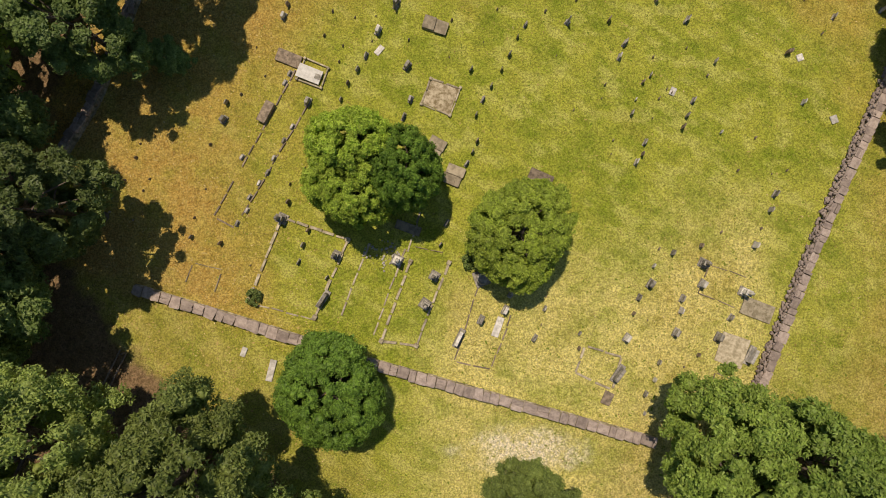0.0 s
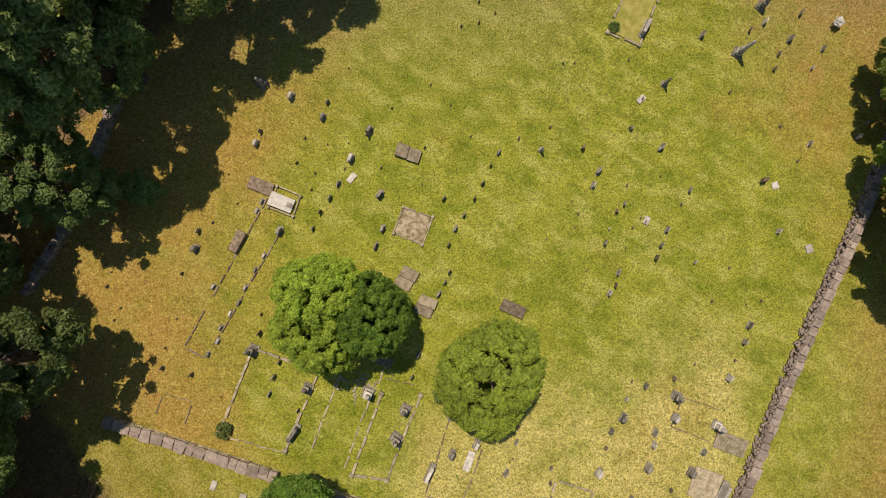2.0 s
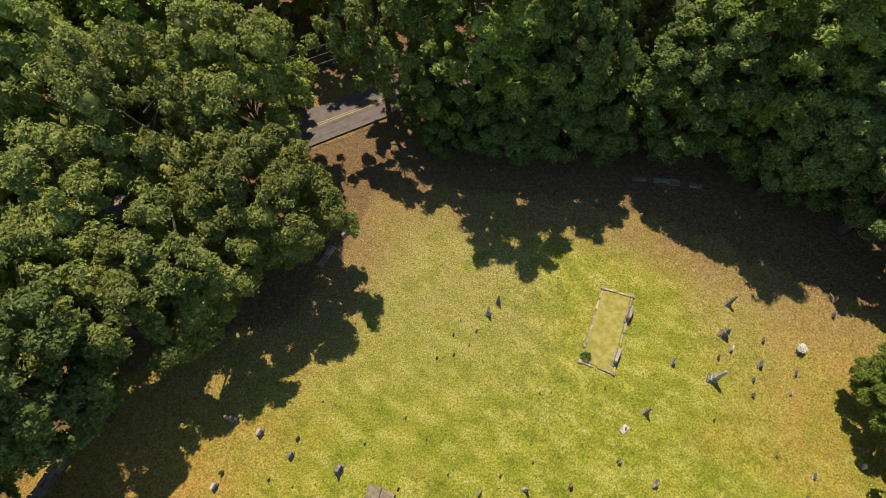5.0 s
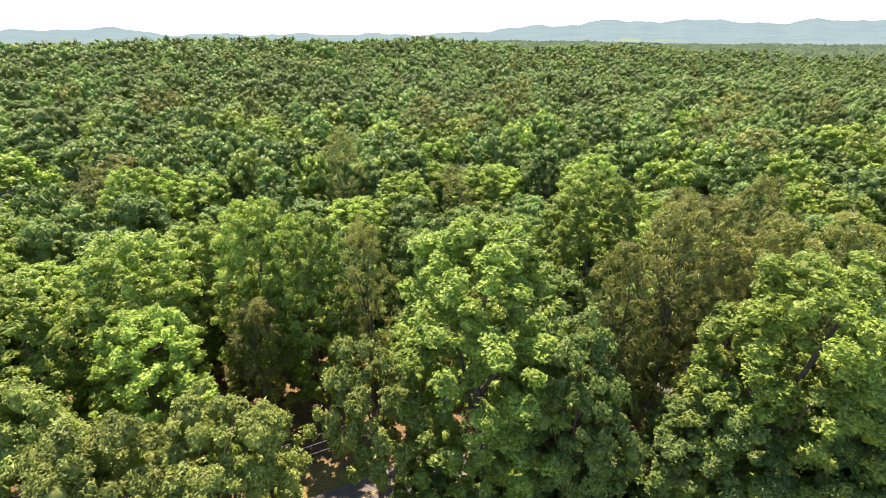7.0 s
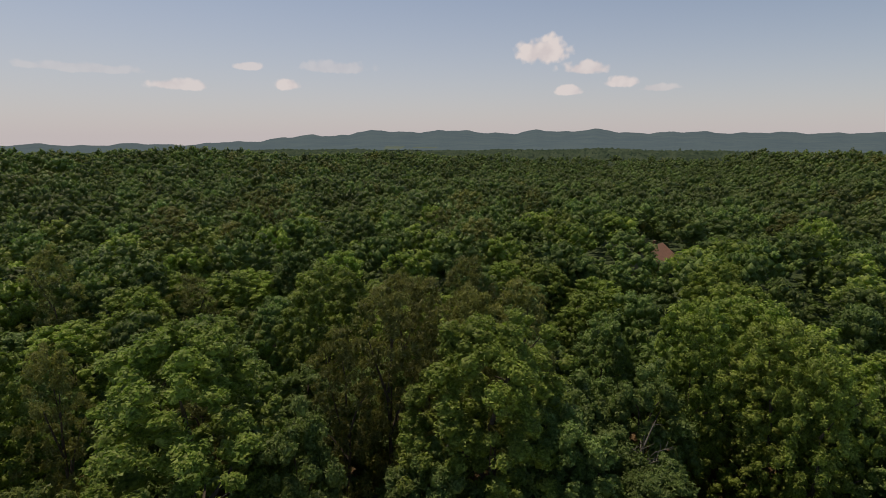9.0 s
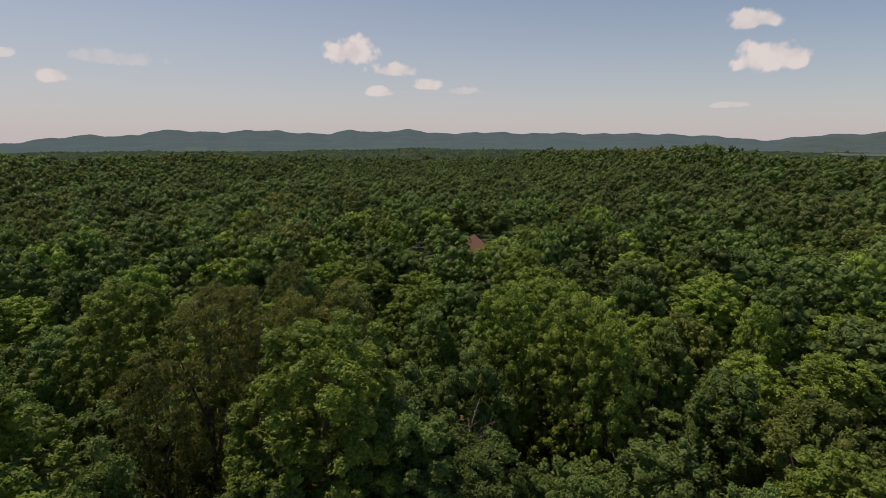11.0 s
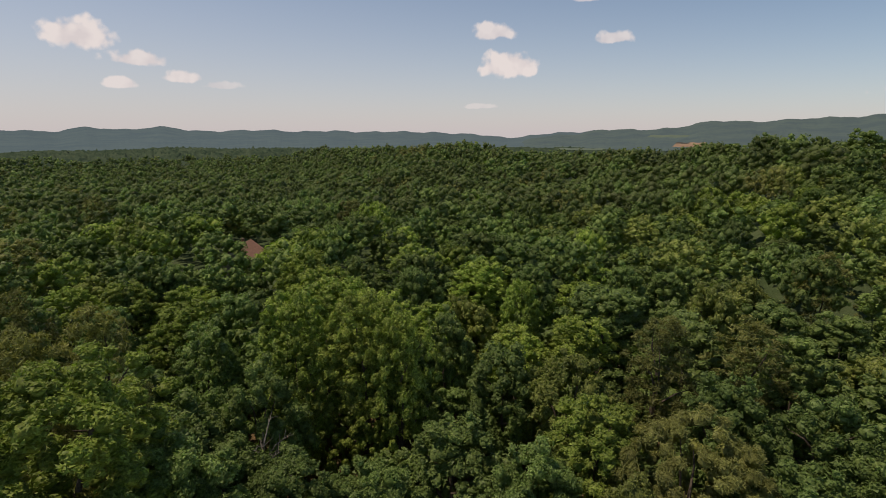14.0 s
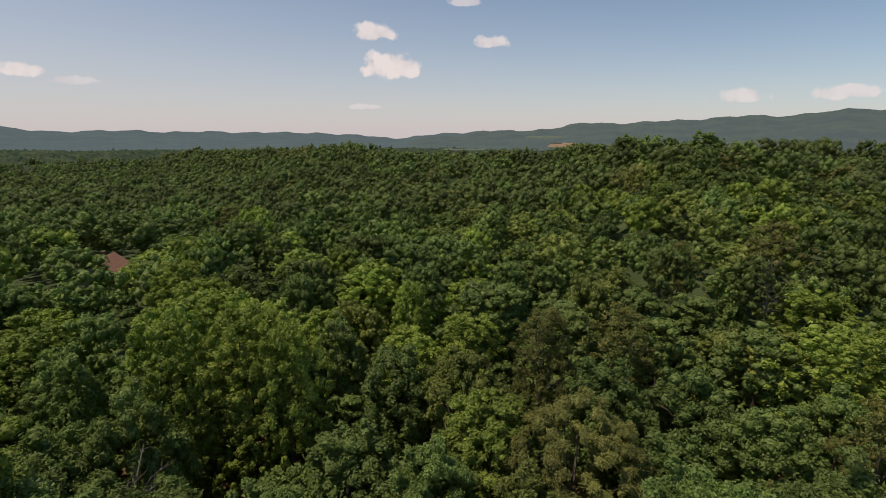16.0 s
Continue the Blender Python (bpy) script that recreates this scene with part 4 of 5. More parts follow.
# understorey along the wood's edge
for k in range(900):
    a, d = rng.uniform(0, 2 * math.pi), rng.uniform(25, 75)
    x, y = 8 + d * math.sin(a), 18 + d * math.cos(a)
    e = float(edge_distance(x, y))
    if not 3.0 < e < 10 or not in_view(x, y) or float(road_distance(x, y)) < 4.2 or not free(x, y, 3.0) or k % 3:
        continue
    plant(x, y, "dark", rng.uniform(4, 8), rng.uniform(1.8, 2.8), 2, k)
    cells.setdefault((int(x // 8), int(y // 8)), []).append((x, y, 0))


def far_woods(name, label, r0, r1, gap, count, leaf, lumps, seed):
    """Woods too far off to count, one joined mesh for each leaf colour."""
    g = np.random.default_rng(seed)
    span = np.arange(-r1, r1, gap)
    gx, gy = np.meshgrid(span, span)
    x = (8 + gx + g.uniform(-0.33, 0.33, gx.shape) * gap).ravel()
    y = (18 + gy + g.uniform(-0.33, 0.33, gy.shape) * gap).ravel()
    d = np.hypot(x - 8, y - 18)
    ok = (d > r0) & (d <= r1) & (far_in_view(x, y) | (d < 125)) & (road_distance(x, y) > 5) & (house_gap(x, y) > 4.8)
    x, y = x[ok], y[ok]
    z = terrain(x, y)
    names = ("tulip", "broad", "oak", "pine", "dark")
    kinds = np.array([4 if q % 7 < 2 else names.index(woods_kind(float(a), float(b), int(q))) for a, b, q in zip(x, y, g.integers(0, 1000, len(x)))])
    for ki, kind in enumerate(names):
        shape, h, r, low = KINDS["pine" if kind == "pine" and r0 < 150 else "broad"][:4]
        mat = KINDS[kind][6] if r0 < 150 or kind == "pine" else LEAF_MID if kind == "tulip" else LEAF_HAZED
        sel = np.where(kinds == ki)[0]
        for variant in range(3):
            mine = sel[variant::3]
            if not len(mine):
                continue
            swollen = 1.15 if lumps > 20 else 1.45 if lumps > 9 else 2.0 if lumps > 4 else 2.9
            blobs = shape(g, h, r, low + 0.4 * h, max(lumps, 3), 1.3 * swollen)
            v, f = joined(leaf_cloud(g, blobs, count, leaf, np.array((0, 0, h * 0.5)), 0.8 if kind != "pine" else 0.35, up=0.42, tufts=6), core_lumps(g, blobs, lumps, (0.68 if r0 < 150 else 0.72) if kind != "pine" else 0.5, True))
            m = len(mine)
            a = g.uniform(0, 2 * math.pi, m)
            s, sh = g.uniform(0.8, 1.3, m) * max(1.0, gap / 9.4), g.uniform(0.66, 1.1, m)
            c, q = np.cos(a) * s, np.sin(a) * s
            vx = v[None, :, 0] * c[:, None] - v[None, :, 1] * q[:, None] + x[mine][:, None]
            vy = v[None, :, 0] * q[:, None] + v[None, :, 1] * c[:, None] + y[mine][:, None]
            vz = v[None, :, 2] * sh[:, None] + z[mine][:, None]
            V = np.stack([vx, vy, vz], -1).reshape(-1, 3)
            F = (f[None] + (np.arange(m) * len(v))[:, None, None]).reshape(-1, 3)
            tagged(new(name, mesh_of(name, V, F, mat)), label, "forest", kind="stuff")


MIXED = "unbroken mixed summer forest of many greens"
far_woods("woods", MIXED, 106, 193, 9.2, 950, 0.55, 38, 21)
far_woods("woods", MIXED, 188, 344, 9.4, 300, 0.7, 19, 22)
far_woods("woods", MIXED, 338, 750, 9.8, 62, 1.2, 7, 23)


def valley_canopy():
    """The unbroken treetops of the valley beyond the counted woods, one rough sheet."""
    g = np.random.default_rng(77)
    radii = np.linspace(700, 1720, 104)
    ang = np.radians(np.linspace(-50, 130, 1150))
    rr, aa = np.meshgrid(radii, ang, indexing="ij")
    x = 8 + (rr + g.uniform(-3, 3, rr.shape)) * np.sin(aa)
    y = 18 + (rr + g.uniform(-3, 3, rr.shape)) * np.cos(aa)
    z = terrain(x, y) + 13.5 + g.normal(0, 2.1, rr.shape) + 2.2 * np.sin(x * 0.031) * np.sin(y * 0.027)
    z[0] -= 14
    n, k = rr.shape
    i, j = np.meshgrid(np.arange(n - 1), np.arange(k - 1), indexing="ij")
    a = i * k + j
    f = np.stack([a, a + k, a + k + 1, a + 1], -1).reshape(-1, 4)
    tagged(new("backdrop_woods", mesh_of("backdrop_woods", np.stack([x, y, z], -1).reshape(-1, 3), f, LEAF_VALLEY)), "valley forest reaching to the far hills, haze painted in", "forest", kind="structure")


valley_canopy()


# ---- grass tufts, too many to count ----
g = np.random.default_rng(61)
n = 60000
gx, gy = g.uniform(-36, 48, n), g.uniform(-24, 50, n)
keep = (edge_distance(gx, gy) < 0.5) & (g.random(n) < 0.75)
gx, gy = gx[keep], gy[keep]
n = len(gx)
size = g.uniform(0.04, 0.11, n)[:, None]
a = g.uniform(0, 2 * math.pi, n)
along = np.stack([np.cos(a), np.sin(a), np.zeros(n)], 1)
lean = np.stack([g.normal(0, 0.9, n), g.normal(0, 0.9, n), g.uniform(0.25, 0.7, n)], 1)
foot = np.stack([gx, gy, terrain(gx, gy) - 0.01], 1)
tv = np.stack([foot - along * size * 0.8, foot + along * size * 0.8, foot + along * size * 0.5 + lean * size * 1.3, foot - along * size * 0.5 + lean * size * 1.3], 1).reshape(-1, 3)
tagged(new("grass_tufts", mesh_of("grass_tufts", tv, np.arange(4 * n).reshape(-1, 4), TUFT)), "uneven tufts of green and straw-dry grass", "grass", kind="stuff")


# ---- fallen leaves on the dry parts of the lawn ----
def fallen_leaves(count):
    q = np.random.default_rng(71)
    x, y = q.uniform(-32, 46, count * 4), q.uniform(-20, 48, count * 4)
    dryness = 0.08 + 0.9 * smooth01((-6 - x + 0.35 * np.maximum(y - 18, 0)) / 10) + 0.9 * smooth01((x + 0.5 * np.maximum(y - 18, 0) - 33) / 8) + 0.4 * smooth01((y - 24) / 14) + 0.5 * smooth01((0.35 * x - y - 4) / 6)
    clump = np.array([noise.noise(Vector((float(a) * 0.45, float(b) * 0.45, 2.0))) for a, b in zip(x, y)])
    ok = (edge_distance(x, y) < 1.5) & (q.random(count * 4) < dryness * np.clip(0.45 + 1.3 * clump, 0.05, 1))
    x, y = x[ok][:count], y[ok][:count]
    k = len(x)
    s = q.uniform(0.035, 0.085, k)[:, None]
    a = q.uniform(0, 2 * math.pi, k)
    t = np.stack([np.cos(a), np.sin(a), q.uniform(-0.4, 0.4, k)], 1)
    b = np.stack([-np.sin(a), np.cos(a), q.uniform(-0.4, 0.4, k)], 1)
    c = np.stack([x, y, terrain(x, y) + 0.045], 1)
    v = np.stack([c - t * s, c - b * s * 0.6, c + t * s, c + b * s * 0.6], 1).reshape(-1, 3)
    tagged(new("fallen_leaves", mesh_of("fallen_leaves", v, np.arange(4 * k).reshape(-1, 4), FALLEN)), "scattered tan and yellow fallen leaves on dry grass", "leaves", kind="stuff")


fallen_leaves(12000)


# ---- drystone walls round the cemetery ----
def rough_stone(rng, sx=1.0, sy=1.0, sz=1.0):
    """An uneven block of field stone, unit size, standing on z 0."""
    bm = bmesh.new()
    bmesh.ops.create_cube(bm, size=1.0)
    bmesh.ops.bevel(bm, geom=list(bm.edges), offset=0.07, segments=1, affect="EDGES")
    for v in bm.verts:
        v.co = Vector(((v.co.x + rng.uniform(-0.07, 0.07)) * sx, (v.co.y + rng.uniform(-0.07, 0.07)) * sy, (v.co.z + 0.5 + rng.uniform(-0.08, 0.08)) * sz))
    me = bpy.data.meshes.new("stone")
    bm.to_mesh(me)
    bm.free()
    me.materials.append(WALLSTONE)
    return me


stone_rng = np.random.default_rng(77)
STONES = [rough_stone(stone_rng) for _ in range(9)]


def ground_at(x, y):
    return float(terrain(x, y))


def stone_wall(name, label, line, width, high, long, jumble, gaps=(), heap=0):
    """A wall along a line of corners: joined courses below, cap stones one by one; heap: the side on which loose stones slide down."""
    wall = tagged(new(name), label, "stone wall", kind="structure")
    courses_v, courses_f = [], []
    loose_v, loose_f = [], []
    sides_of = ((0, 3, 2, 1), (4, 5, 6, 7), (0, 1, 5, 4), (1, 2, 6, 5), (2, 3, 7, 6), (3, 0, 4, 7))
    run = 0.0
    for (ax, ay), (bx, by) in zip(line, line[1:]):
        length = math.hypot(bx - ax, by - ay)
        ux, uy = (bx - ax) / length, (by - ay) / length
        turn = math.degrees(math.atan2(uy, ux))
        s = 0.0
        while s < length - 0.2:
            step = min(long * stone_rng.uniform(0.65, 1.35), length - s)
            mid = s + step / 2
            x, y = ax + ux * mid, ay + uy * mid
            here = run + mid
            if not any(lo < here < hi for lo, hi in gaps):
                z = ground_at(x, y)
                rows = 2 if stone_rng.random() < (0.6 if jumble else 0.2) else 1
                for k in range(rows):
                    off = (k - (rows - 1) / 2) * width * 0.5 + stone_rng.uniform(-0.05, 0.05) * (3 if jumble else 1)
                    ob = new("stone", STONES[int(stone_rng.integers(len(STONES)))])
                    ob.parent = wall
                    tall = 0.2 * stone_rng.uniform(0.8, 1.5) if jumble else 0.14 * stone_rng.uniform(0.9, 1.15)
                    ob.matrix_basis = pose(x - uy * off, y + ux * off, z + high - (0.2 if jumble else 0.14) + stone_rng.uniform(-0.04, 0.03) * (1 if jumble else 0.5), stone_rng.uniform(-4, 4) * (2 if jumble else 1),
                                           stone_rng.uniform(-3, 3), turn + stone_rng.uniform(-6, 6) * (2 if jumble else 0.6)) @ Matrix.Diagonal((step * (stone_rng.uniform(0.92, 1.0) if jumble else stone_rng.uniform(0.88, 0.95)), width / rows * stone_rng.uniform(0.9, 1.12), tall, 1))
                for side in (-1, 1):
                    for c in range(3):
                        h = (high - 0.16) / 3
                        cw = width * 0.47
                        cx, cy = x - uy * side * cw * 0.5, y + ux * side * cw * 0.5
                        hx, hy, z0 = step * 0.49, cw * 0.52 * stone_rng.uniform(0.9, 1.12), z - 0.15 + c * h
                        base = len(courses_v)
                        for dz in (0, h * 0.97):
                            for dx, dy in ((-1, -1), (1, -1), (1, 1), (-1, 1)):
                                jx, jy = dx * hx + stone_rng.uniform(-0.04, 0.04), dy * hy + stone_rng.uniform(-0.03, 0.03)
                                courses_v.append((cx + ux * jx - uy * jy, cy + uy * jx + ux * jy, z0 + dz + (0.15 if dz and c == 0 else 0.15 * (c > 0))))
                        courses_f += [tuple(base + q for q in face) for face in sides_of]
                for c in range(int(step * 14) if heap else 0):
                    out = stone_rng.uniform(-0.05, 0.26)
                    along = stone_rng.uniform(-0.5, 0.5) * step
                    off = heap * (width * 0.5 + out)
                    size = (stone_rng.uniform(0.1, 0.26), stone_rng.uniform(0.07, 0.15), stone_rng.uniform(0.05, 0.12))
                    tilt = pose(x - uy * off + ux * along, y + ux * off + uy * along, z + max(0.03, high * (0.95 - max(out, 0) * 3.2) * stone_rng.uniform(0.5, 1.0)), stone_rng.uniform(-35, 35), stone_rng.uniform(-25, 25), turn + stone_rng.uniform(-50, 50))
                    base = len(loose_v)
                    for dz in (-1, 1):
                        for dx, dy in ((-1, -1), (1, -1), (1, 1), (-1, 1)):
                            loose_v.append(tuple(tilt @ Vector((dx * size[0] * stone_rng.uniform(0.7, 1.1), dy * size[1] * stone_rng.uniform(0.7, 1.1), dz * size[2] * stone_rng.uniform(0.7, 1.1)))))
                    loose_f += [tuple(base + q for q in face) for face in sides_of]
            s += step
        run += length
    tagged(part("wall_courses", mesh_of("wall_courses", courses_v, courses_f, KERBSTONE), KERBSTONE, wall), kind="stuff")
    if heap:
        tagged(part("loose_stones", mesh_of("loose_stones", loose_v, loose_f, WALLSTONE), WALLSTONE, wall), kind="stuff")
    return wall


stone_wall("wall_south", "low grey drystone wall with flat cap stones", [(-25.5, -3.2), (-23.2, -3.9), (-11.1, -7.6), (-6.2, -9.2), (17.2, -15.7)], 0.84, 0.7, 0.85, False, gaps=((14.9, 17.2),))
stone_wall("wall_east", "low crumbling drystone wall of jumbled stones", [(25.4, -12.6), (30.2, -1.9), (33.9, 5.8), (36.9, 11.6), (41.8, 22.1), (44.5, 30)], 0.7, 0.66, 0.8, False, heap=1)
stone_wall("wall_west", "dark weathered drystone wall along the trees", [(-32.6, 7.2), (-29.4, 12.7), (-26.5, 21.1), (-23.5, 28)], 0.7, 0.8, 0.6, True)
stone_wall("wall_north_west", "low broken drystone wall ending at the road bank", [(-7.2, 39), (-5.2, 42.2), (-4.2, 43.7)], 0.5, 0.4, 1.2, True, gaps=((0.9, 1.6), (2.4, 3.2)))
stone_wall("wall_north", "low drystone wall in tree shade", [(24.5, 48.7), (27.5, 48.5), (31.5, 47.6)], 0.5, 0.2, 0.75, True, gaps=((1.6, 2.3), (4.6, 5.4)))


# ---- gravestones ----
def arch_slab(w, t, h, rise, bevel=0.015):
    """An upright slab with a rounded top."""
    bm = bmesh.new()
    prof = [(-w / 2, 0), (w / 2, 0)]
    for k in range(9):
        a = math.pi * k / 8
        prof.append((w / 2 * math.cos(a), h - rise + rise * math.sin(a)))
    f = bm.faces.new([bm.verts.new((x, -t / 2, z)) for x, z in prof])
    ext = bmesh.ops.extrude_face_region(bm, geom=[f])
    for v in ext["geom"]:
        if isinstance(v, bmesh.types.BMVert):
            v.co.y += t
    bmesh.ops.recalc_face_normals(bm, faces=bm.faces)
    return bm


def lift(bm, z):
    bmesh.ops.translate(bm, verts=bm.verts, vec=(0, 0, z))
    return bm


def tablet_stone(mat, label, w, h, plinth):
    t = thing("headstone", label, "headstone", "headstones")
    if plinth:
        part("base", box(w + 0.2, 0.34, 0.16, -0.06, 0.02), GRANITE, t, "rough granite base")
        part("tablet", lift(arch_slab(w, 0.12, h, 0.14), 0.10), mat, t)
    else:
        part("tablet", lift(arch_slab(w, 0.10, h + 0.1, 0.18), -0.1), mat, t)
    return t


def marker_stone(seed, label):
    rng = np.random.default_rng(seed)
    bm = bmesh.new()
    bmesh.ops.create_icosphere(bm, subdivisions=2, radius=0.5)
    for v in bm.verts:
        n = 1 + 0.22 * noise.noise(v.co * 2.3 + Vector((seed, 0, 0)))
        v.co = Vector((v.co.x * 0.40 * n, v.co.y * 0.16 * n, max(-0.08, (v.co.z + 0.28) * 0.62 * n)))
    me = bpy.data.meshes.new("grave_marker")
    bm.to_mesh(me)
    bm.free()
    me.materials.append(BROWNSTONE)
    return tagged(new("grave_marker", me), label, "grave marker", "field stone markers")


def block_stone(mat, label):
    t = thing("die_headstone", label, "headstone", "block headstones")
    part("base", box(1.0, 0.55, 0.28, -0.06, 0.025), GRANITE, t, "rough granite base")
    part("die", box(0.72, 0.32, 0.72, 0.22, 0.025, 0.95), mat, t)
    part("cap", box(0.78, 0.38, 0.1, 0.94, 0.04, 0.8), mat, t)
    return t


def tall_monument(mat, label):
    t = thing("monument", label, "monument", "grave monuments")
    part("foundation", box(1.15, 1.15, 0.28, -0.08, 0.03), GRANITE, t, "square granite foundation")
    part("step", box(0.88, 0.88, 0.26, 0.2, 0.03), mat, t)
    part("die", box(0.6, 0.6, 0.85, 0.46, 0.03, 0.92), mat, t)
    part("cornice", box(0.74, 0.74, 0.12, 1.31, 0.03), mat, t)
    part("shaft", box(0.42, 0.42, 0.75, 1.43, 0.02, 0.78), mat, t)
    part("finial", box(0.36, 0.36, 0.18, 2.18, 0.03, 0.2), mat, t)
    return t


def obelisk(mat, label):
    t = thing("obelisk", label, "obelisk", "obelisks")
    part("foundation", box(1.0, 1.0, 0.25, -0.08, 0.03), GRANITE, t, "square granite foundation")
    part("plinth", box(0.72, 0.72, 0.4, 0.17, 0.03, 0.95), mat, t)
    part("die", box(0.52, 0.52, 0.5, 0.57, 0.02), mat, t)
    part("shaft", box(0.4, 0.4, 1.5, 1.07, 0.015, 0.6), mat, t)
    part("pyramidion", box(0.24, 0.24, 0.2, 2.57, 0.005, 0.08), mat, t)
    return t


def long_stone(mat, label):
    t = thing("family_headstone", label, "headstone", "wide family headstones")
    part("base", box(1.75, 0.55, 0.26, -0.06, 0.03), GRANITE, t, "granite base")
    part("die", box(1.35, 0.3, 0.78, 0.2, 0.03, 0.96), mat, t)
    return t


def ledger(x, y, w, l, turn, high, mat, label, cracked=False):
    """A flat grave slab on a low course."""
    t = thing("ledger_slab", label, "grave slab", "ledger slabs")
    part("course", box(w * 0.94, l * 0.94, high, -0.1, 0.02), CONCRETE, t, "rough course under the slab")
    if cracked:
        for k in (-1, 1):
            part("slab", box(w * 0.98, l * 0.485, 0.12, high - 0.1 + (0.03 if k > 0 else 0), 0.02, 0.99, 0.04 * k, k * l * 0.25), mat, t)
    else:
        part("slab", box(w, l, 0.12, high - 0.1, 0.025, 0.99), mat, t)
    t.matrix_basis = pose(x, y, ground_at(x, y), stone_rng.uniform(-1, 1), stone_rng.uniform(-1.5, 1.5), turn)
    return t


MARKERS = [marker_stone(k, "small rough field stone grave marker set in grass") for k in range(5)]
TABLETS = [tablet_stone(GRANITE, "weathered grey granite headstone with rounded top", 0.56, 0.85, False),
           tablet_stone(MARBLE, "pale marble headstone on a granite base", 0.6, 0.8, True),
           tablet_stone(GRANITE, "grey granite headstone on a low base", 0.68, 0.72, True),
           tablet_stone(BROWNSTONE, "thin dark brown slate headstone", 0.5, 0.95, False),
           tablet_stone(MARBLE, "small stained marble headstone with rounded top", 0.45, 0.62, False)]
BLOCKS = [block_stone(GRANITE, "grey granite block headstone with pale cap"), block_stone(MARBLE, "pale marble block headstone on granite base")]
MONUMENTS = [tall_monument(GRANITE, "stepped grey granite monument with tapering shaft"), tall_monument(MARBLE, "stepped pale marble monument with tapering shaft")]
OBELISKS = [obelisk(GRANITE, "weathered granite obelisk with pale pointed tip"), obelisk(MARBLE, "pale marble obelisk on square base")]
LONGS = [long_stone(GRANITE, "wide grey granite family headstone"), long_stone(MARBLE, "wide pale marble family headstone")]
set_once = set()


def stand(pool, k, x, y, turn, scale=1.0, tall=1.0):
    """Stands the next gravestone of a pool on the grass, a little out of plumb."""
    src = pool[k % len(pool)]
    m = pose(x, y, ground_at(x, y), stone_rng.uniform(-4, 4), stone_rng.uniform(-3, 3), turn + stone_rng.uniform(-7, 7)) @ Matrix.Diagonal((scale, scale, scale * tall, 1))
    if src.name in set_once:
        return copy_thing(src, m @ Matrix.Diagonal((*(1 / v for v in src.scale), 1)))
    set_once.add(src.name)
    src.matrix_basis = m
    return src


ROW = 61.0      # the rows of graves run this many degrees from the x axis
MARKERS_WEST = [(-27.8, 4.4), (-28.0, 3.2), (-26.0, 2.5), (-26.8, 5.9), (-25.9, 7.8), (-24.7, 6.0), (-25.2, 5.0), (-25.6, 9.0), (-19.6, 8.9),
    (-17.1, 13.2), (-15.1, 14.8), (-15.9, 17.3), (-20.8, 2.7), (-19.9, 5.1), (-10.1, 18.3), (-7.5, 19.9), (-9.4, 20.4), (-5.7, 20.0),
    (-6.0, 17.8), (-8.8, 16.0), (-8.5, 17.4), (0.6, 16.4), (-2.9, 17.9), (4.7, 20.6), (3.5, 17.7), (0.8, 19.6), (8.9, 20.5),
    (-16.0, -1.3), (-12.8, 5.5), (-11.6, 6.9), (8.1, -6.2), (8.5, -3.9), (18.0, 0.0), (19.8, -9.7), (23.3, 1.4), (26.7, 1.7),
    (30.8, 12.4), (26.5, 9.4), (23.6, 9.9), (19.5, 13.3), (16.9, -5.9),]
MARKERS_EAST = [(8.8, 20.4), (11.5, 21.4), (13.0, 23.8), (14.2, 8.0), (14.4, 9.2), (19.1, 13.6), (18.3, 21.4), (26.9, 24.4), (31.3, 21.5),
    (20.9, 17.2), (18.0, 16.4), (9.7, 16.5), (11.1, 11.8), (13.8, 14.0), (13.5, 12.8), (18.4, 12.8), (17.8, 11.1), (26.5, 9.4),
    (29.1, 6.6), (27.8, 6.3), (24.9, 6.6), (32.7, 18.5),]
MARKERS_NORTH = [(5.4, 32.1), (6.1, 33.4), (7.5, 32.4), (6.8, 31.1), (-5.7, 26.4), (1.3, 25.0), (-2.0, 23.0), (3.0, 23.3), (10.7, 27.6), (12.6, 26.9),
    (13.6, 26.9), (14.6, 26.3), (14.1, 24.9), (5.4, 30.3), (3.9, 30.0), (18.2, 27.2), (19.4, 23.8), (22.6, 14.8),]
STONES_ROWS = [(-21.0, 1.1), (-18.5, 0.6), (-18.3, 12.5), (-6.5, 16.5), (-7.2, 15.3), (-8.0, 14.1), (-8.6, 12.7), (-3.3, 11.2), (2.4, 15.3),
    (5.0, 15.3), (4.1, 13.9), (3.4, 12.7), (2.8, 11.4), (2.9, 9.1), (2.5, 8.2), (2.0, 7.2), (5.7, 16.6), (6.4, 18.1), (7.1, 19.2),
    (0.3, 2.2), (-0.2, 0.4), (-12.9, 4.0), (-11.6, 0.4), (-12.0, -1.0), (-9.6, -2.3), (-11.2, 1.6),]
STONES_SOUTH = [(8.4, -4.9), (7.5, -7.3), (11.2, -6.9), (11.1, -8.1), (16.4, -13.4), (16.5, -11.8), (16.2, -4.0), (15.7, -5.3), (19.7, -5.1),
    (19.8, -4.1), (17.7, -9.3), (21.0, -8.7), (17.3, -10.7), (20.5, -11.4), (23.8, -5.7), (21.5, 0.3), (26.1, 0.3), (28.0, 4.6),
    (27.5, 3.3), (29.5, 16.8), (17.5, -1.4), (19.1, -0.3),]
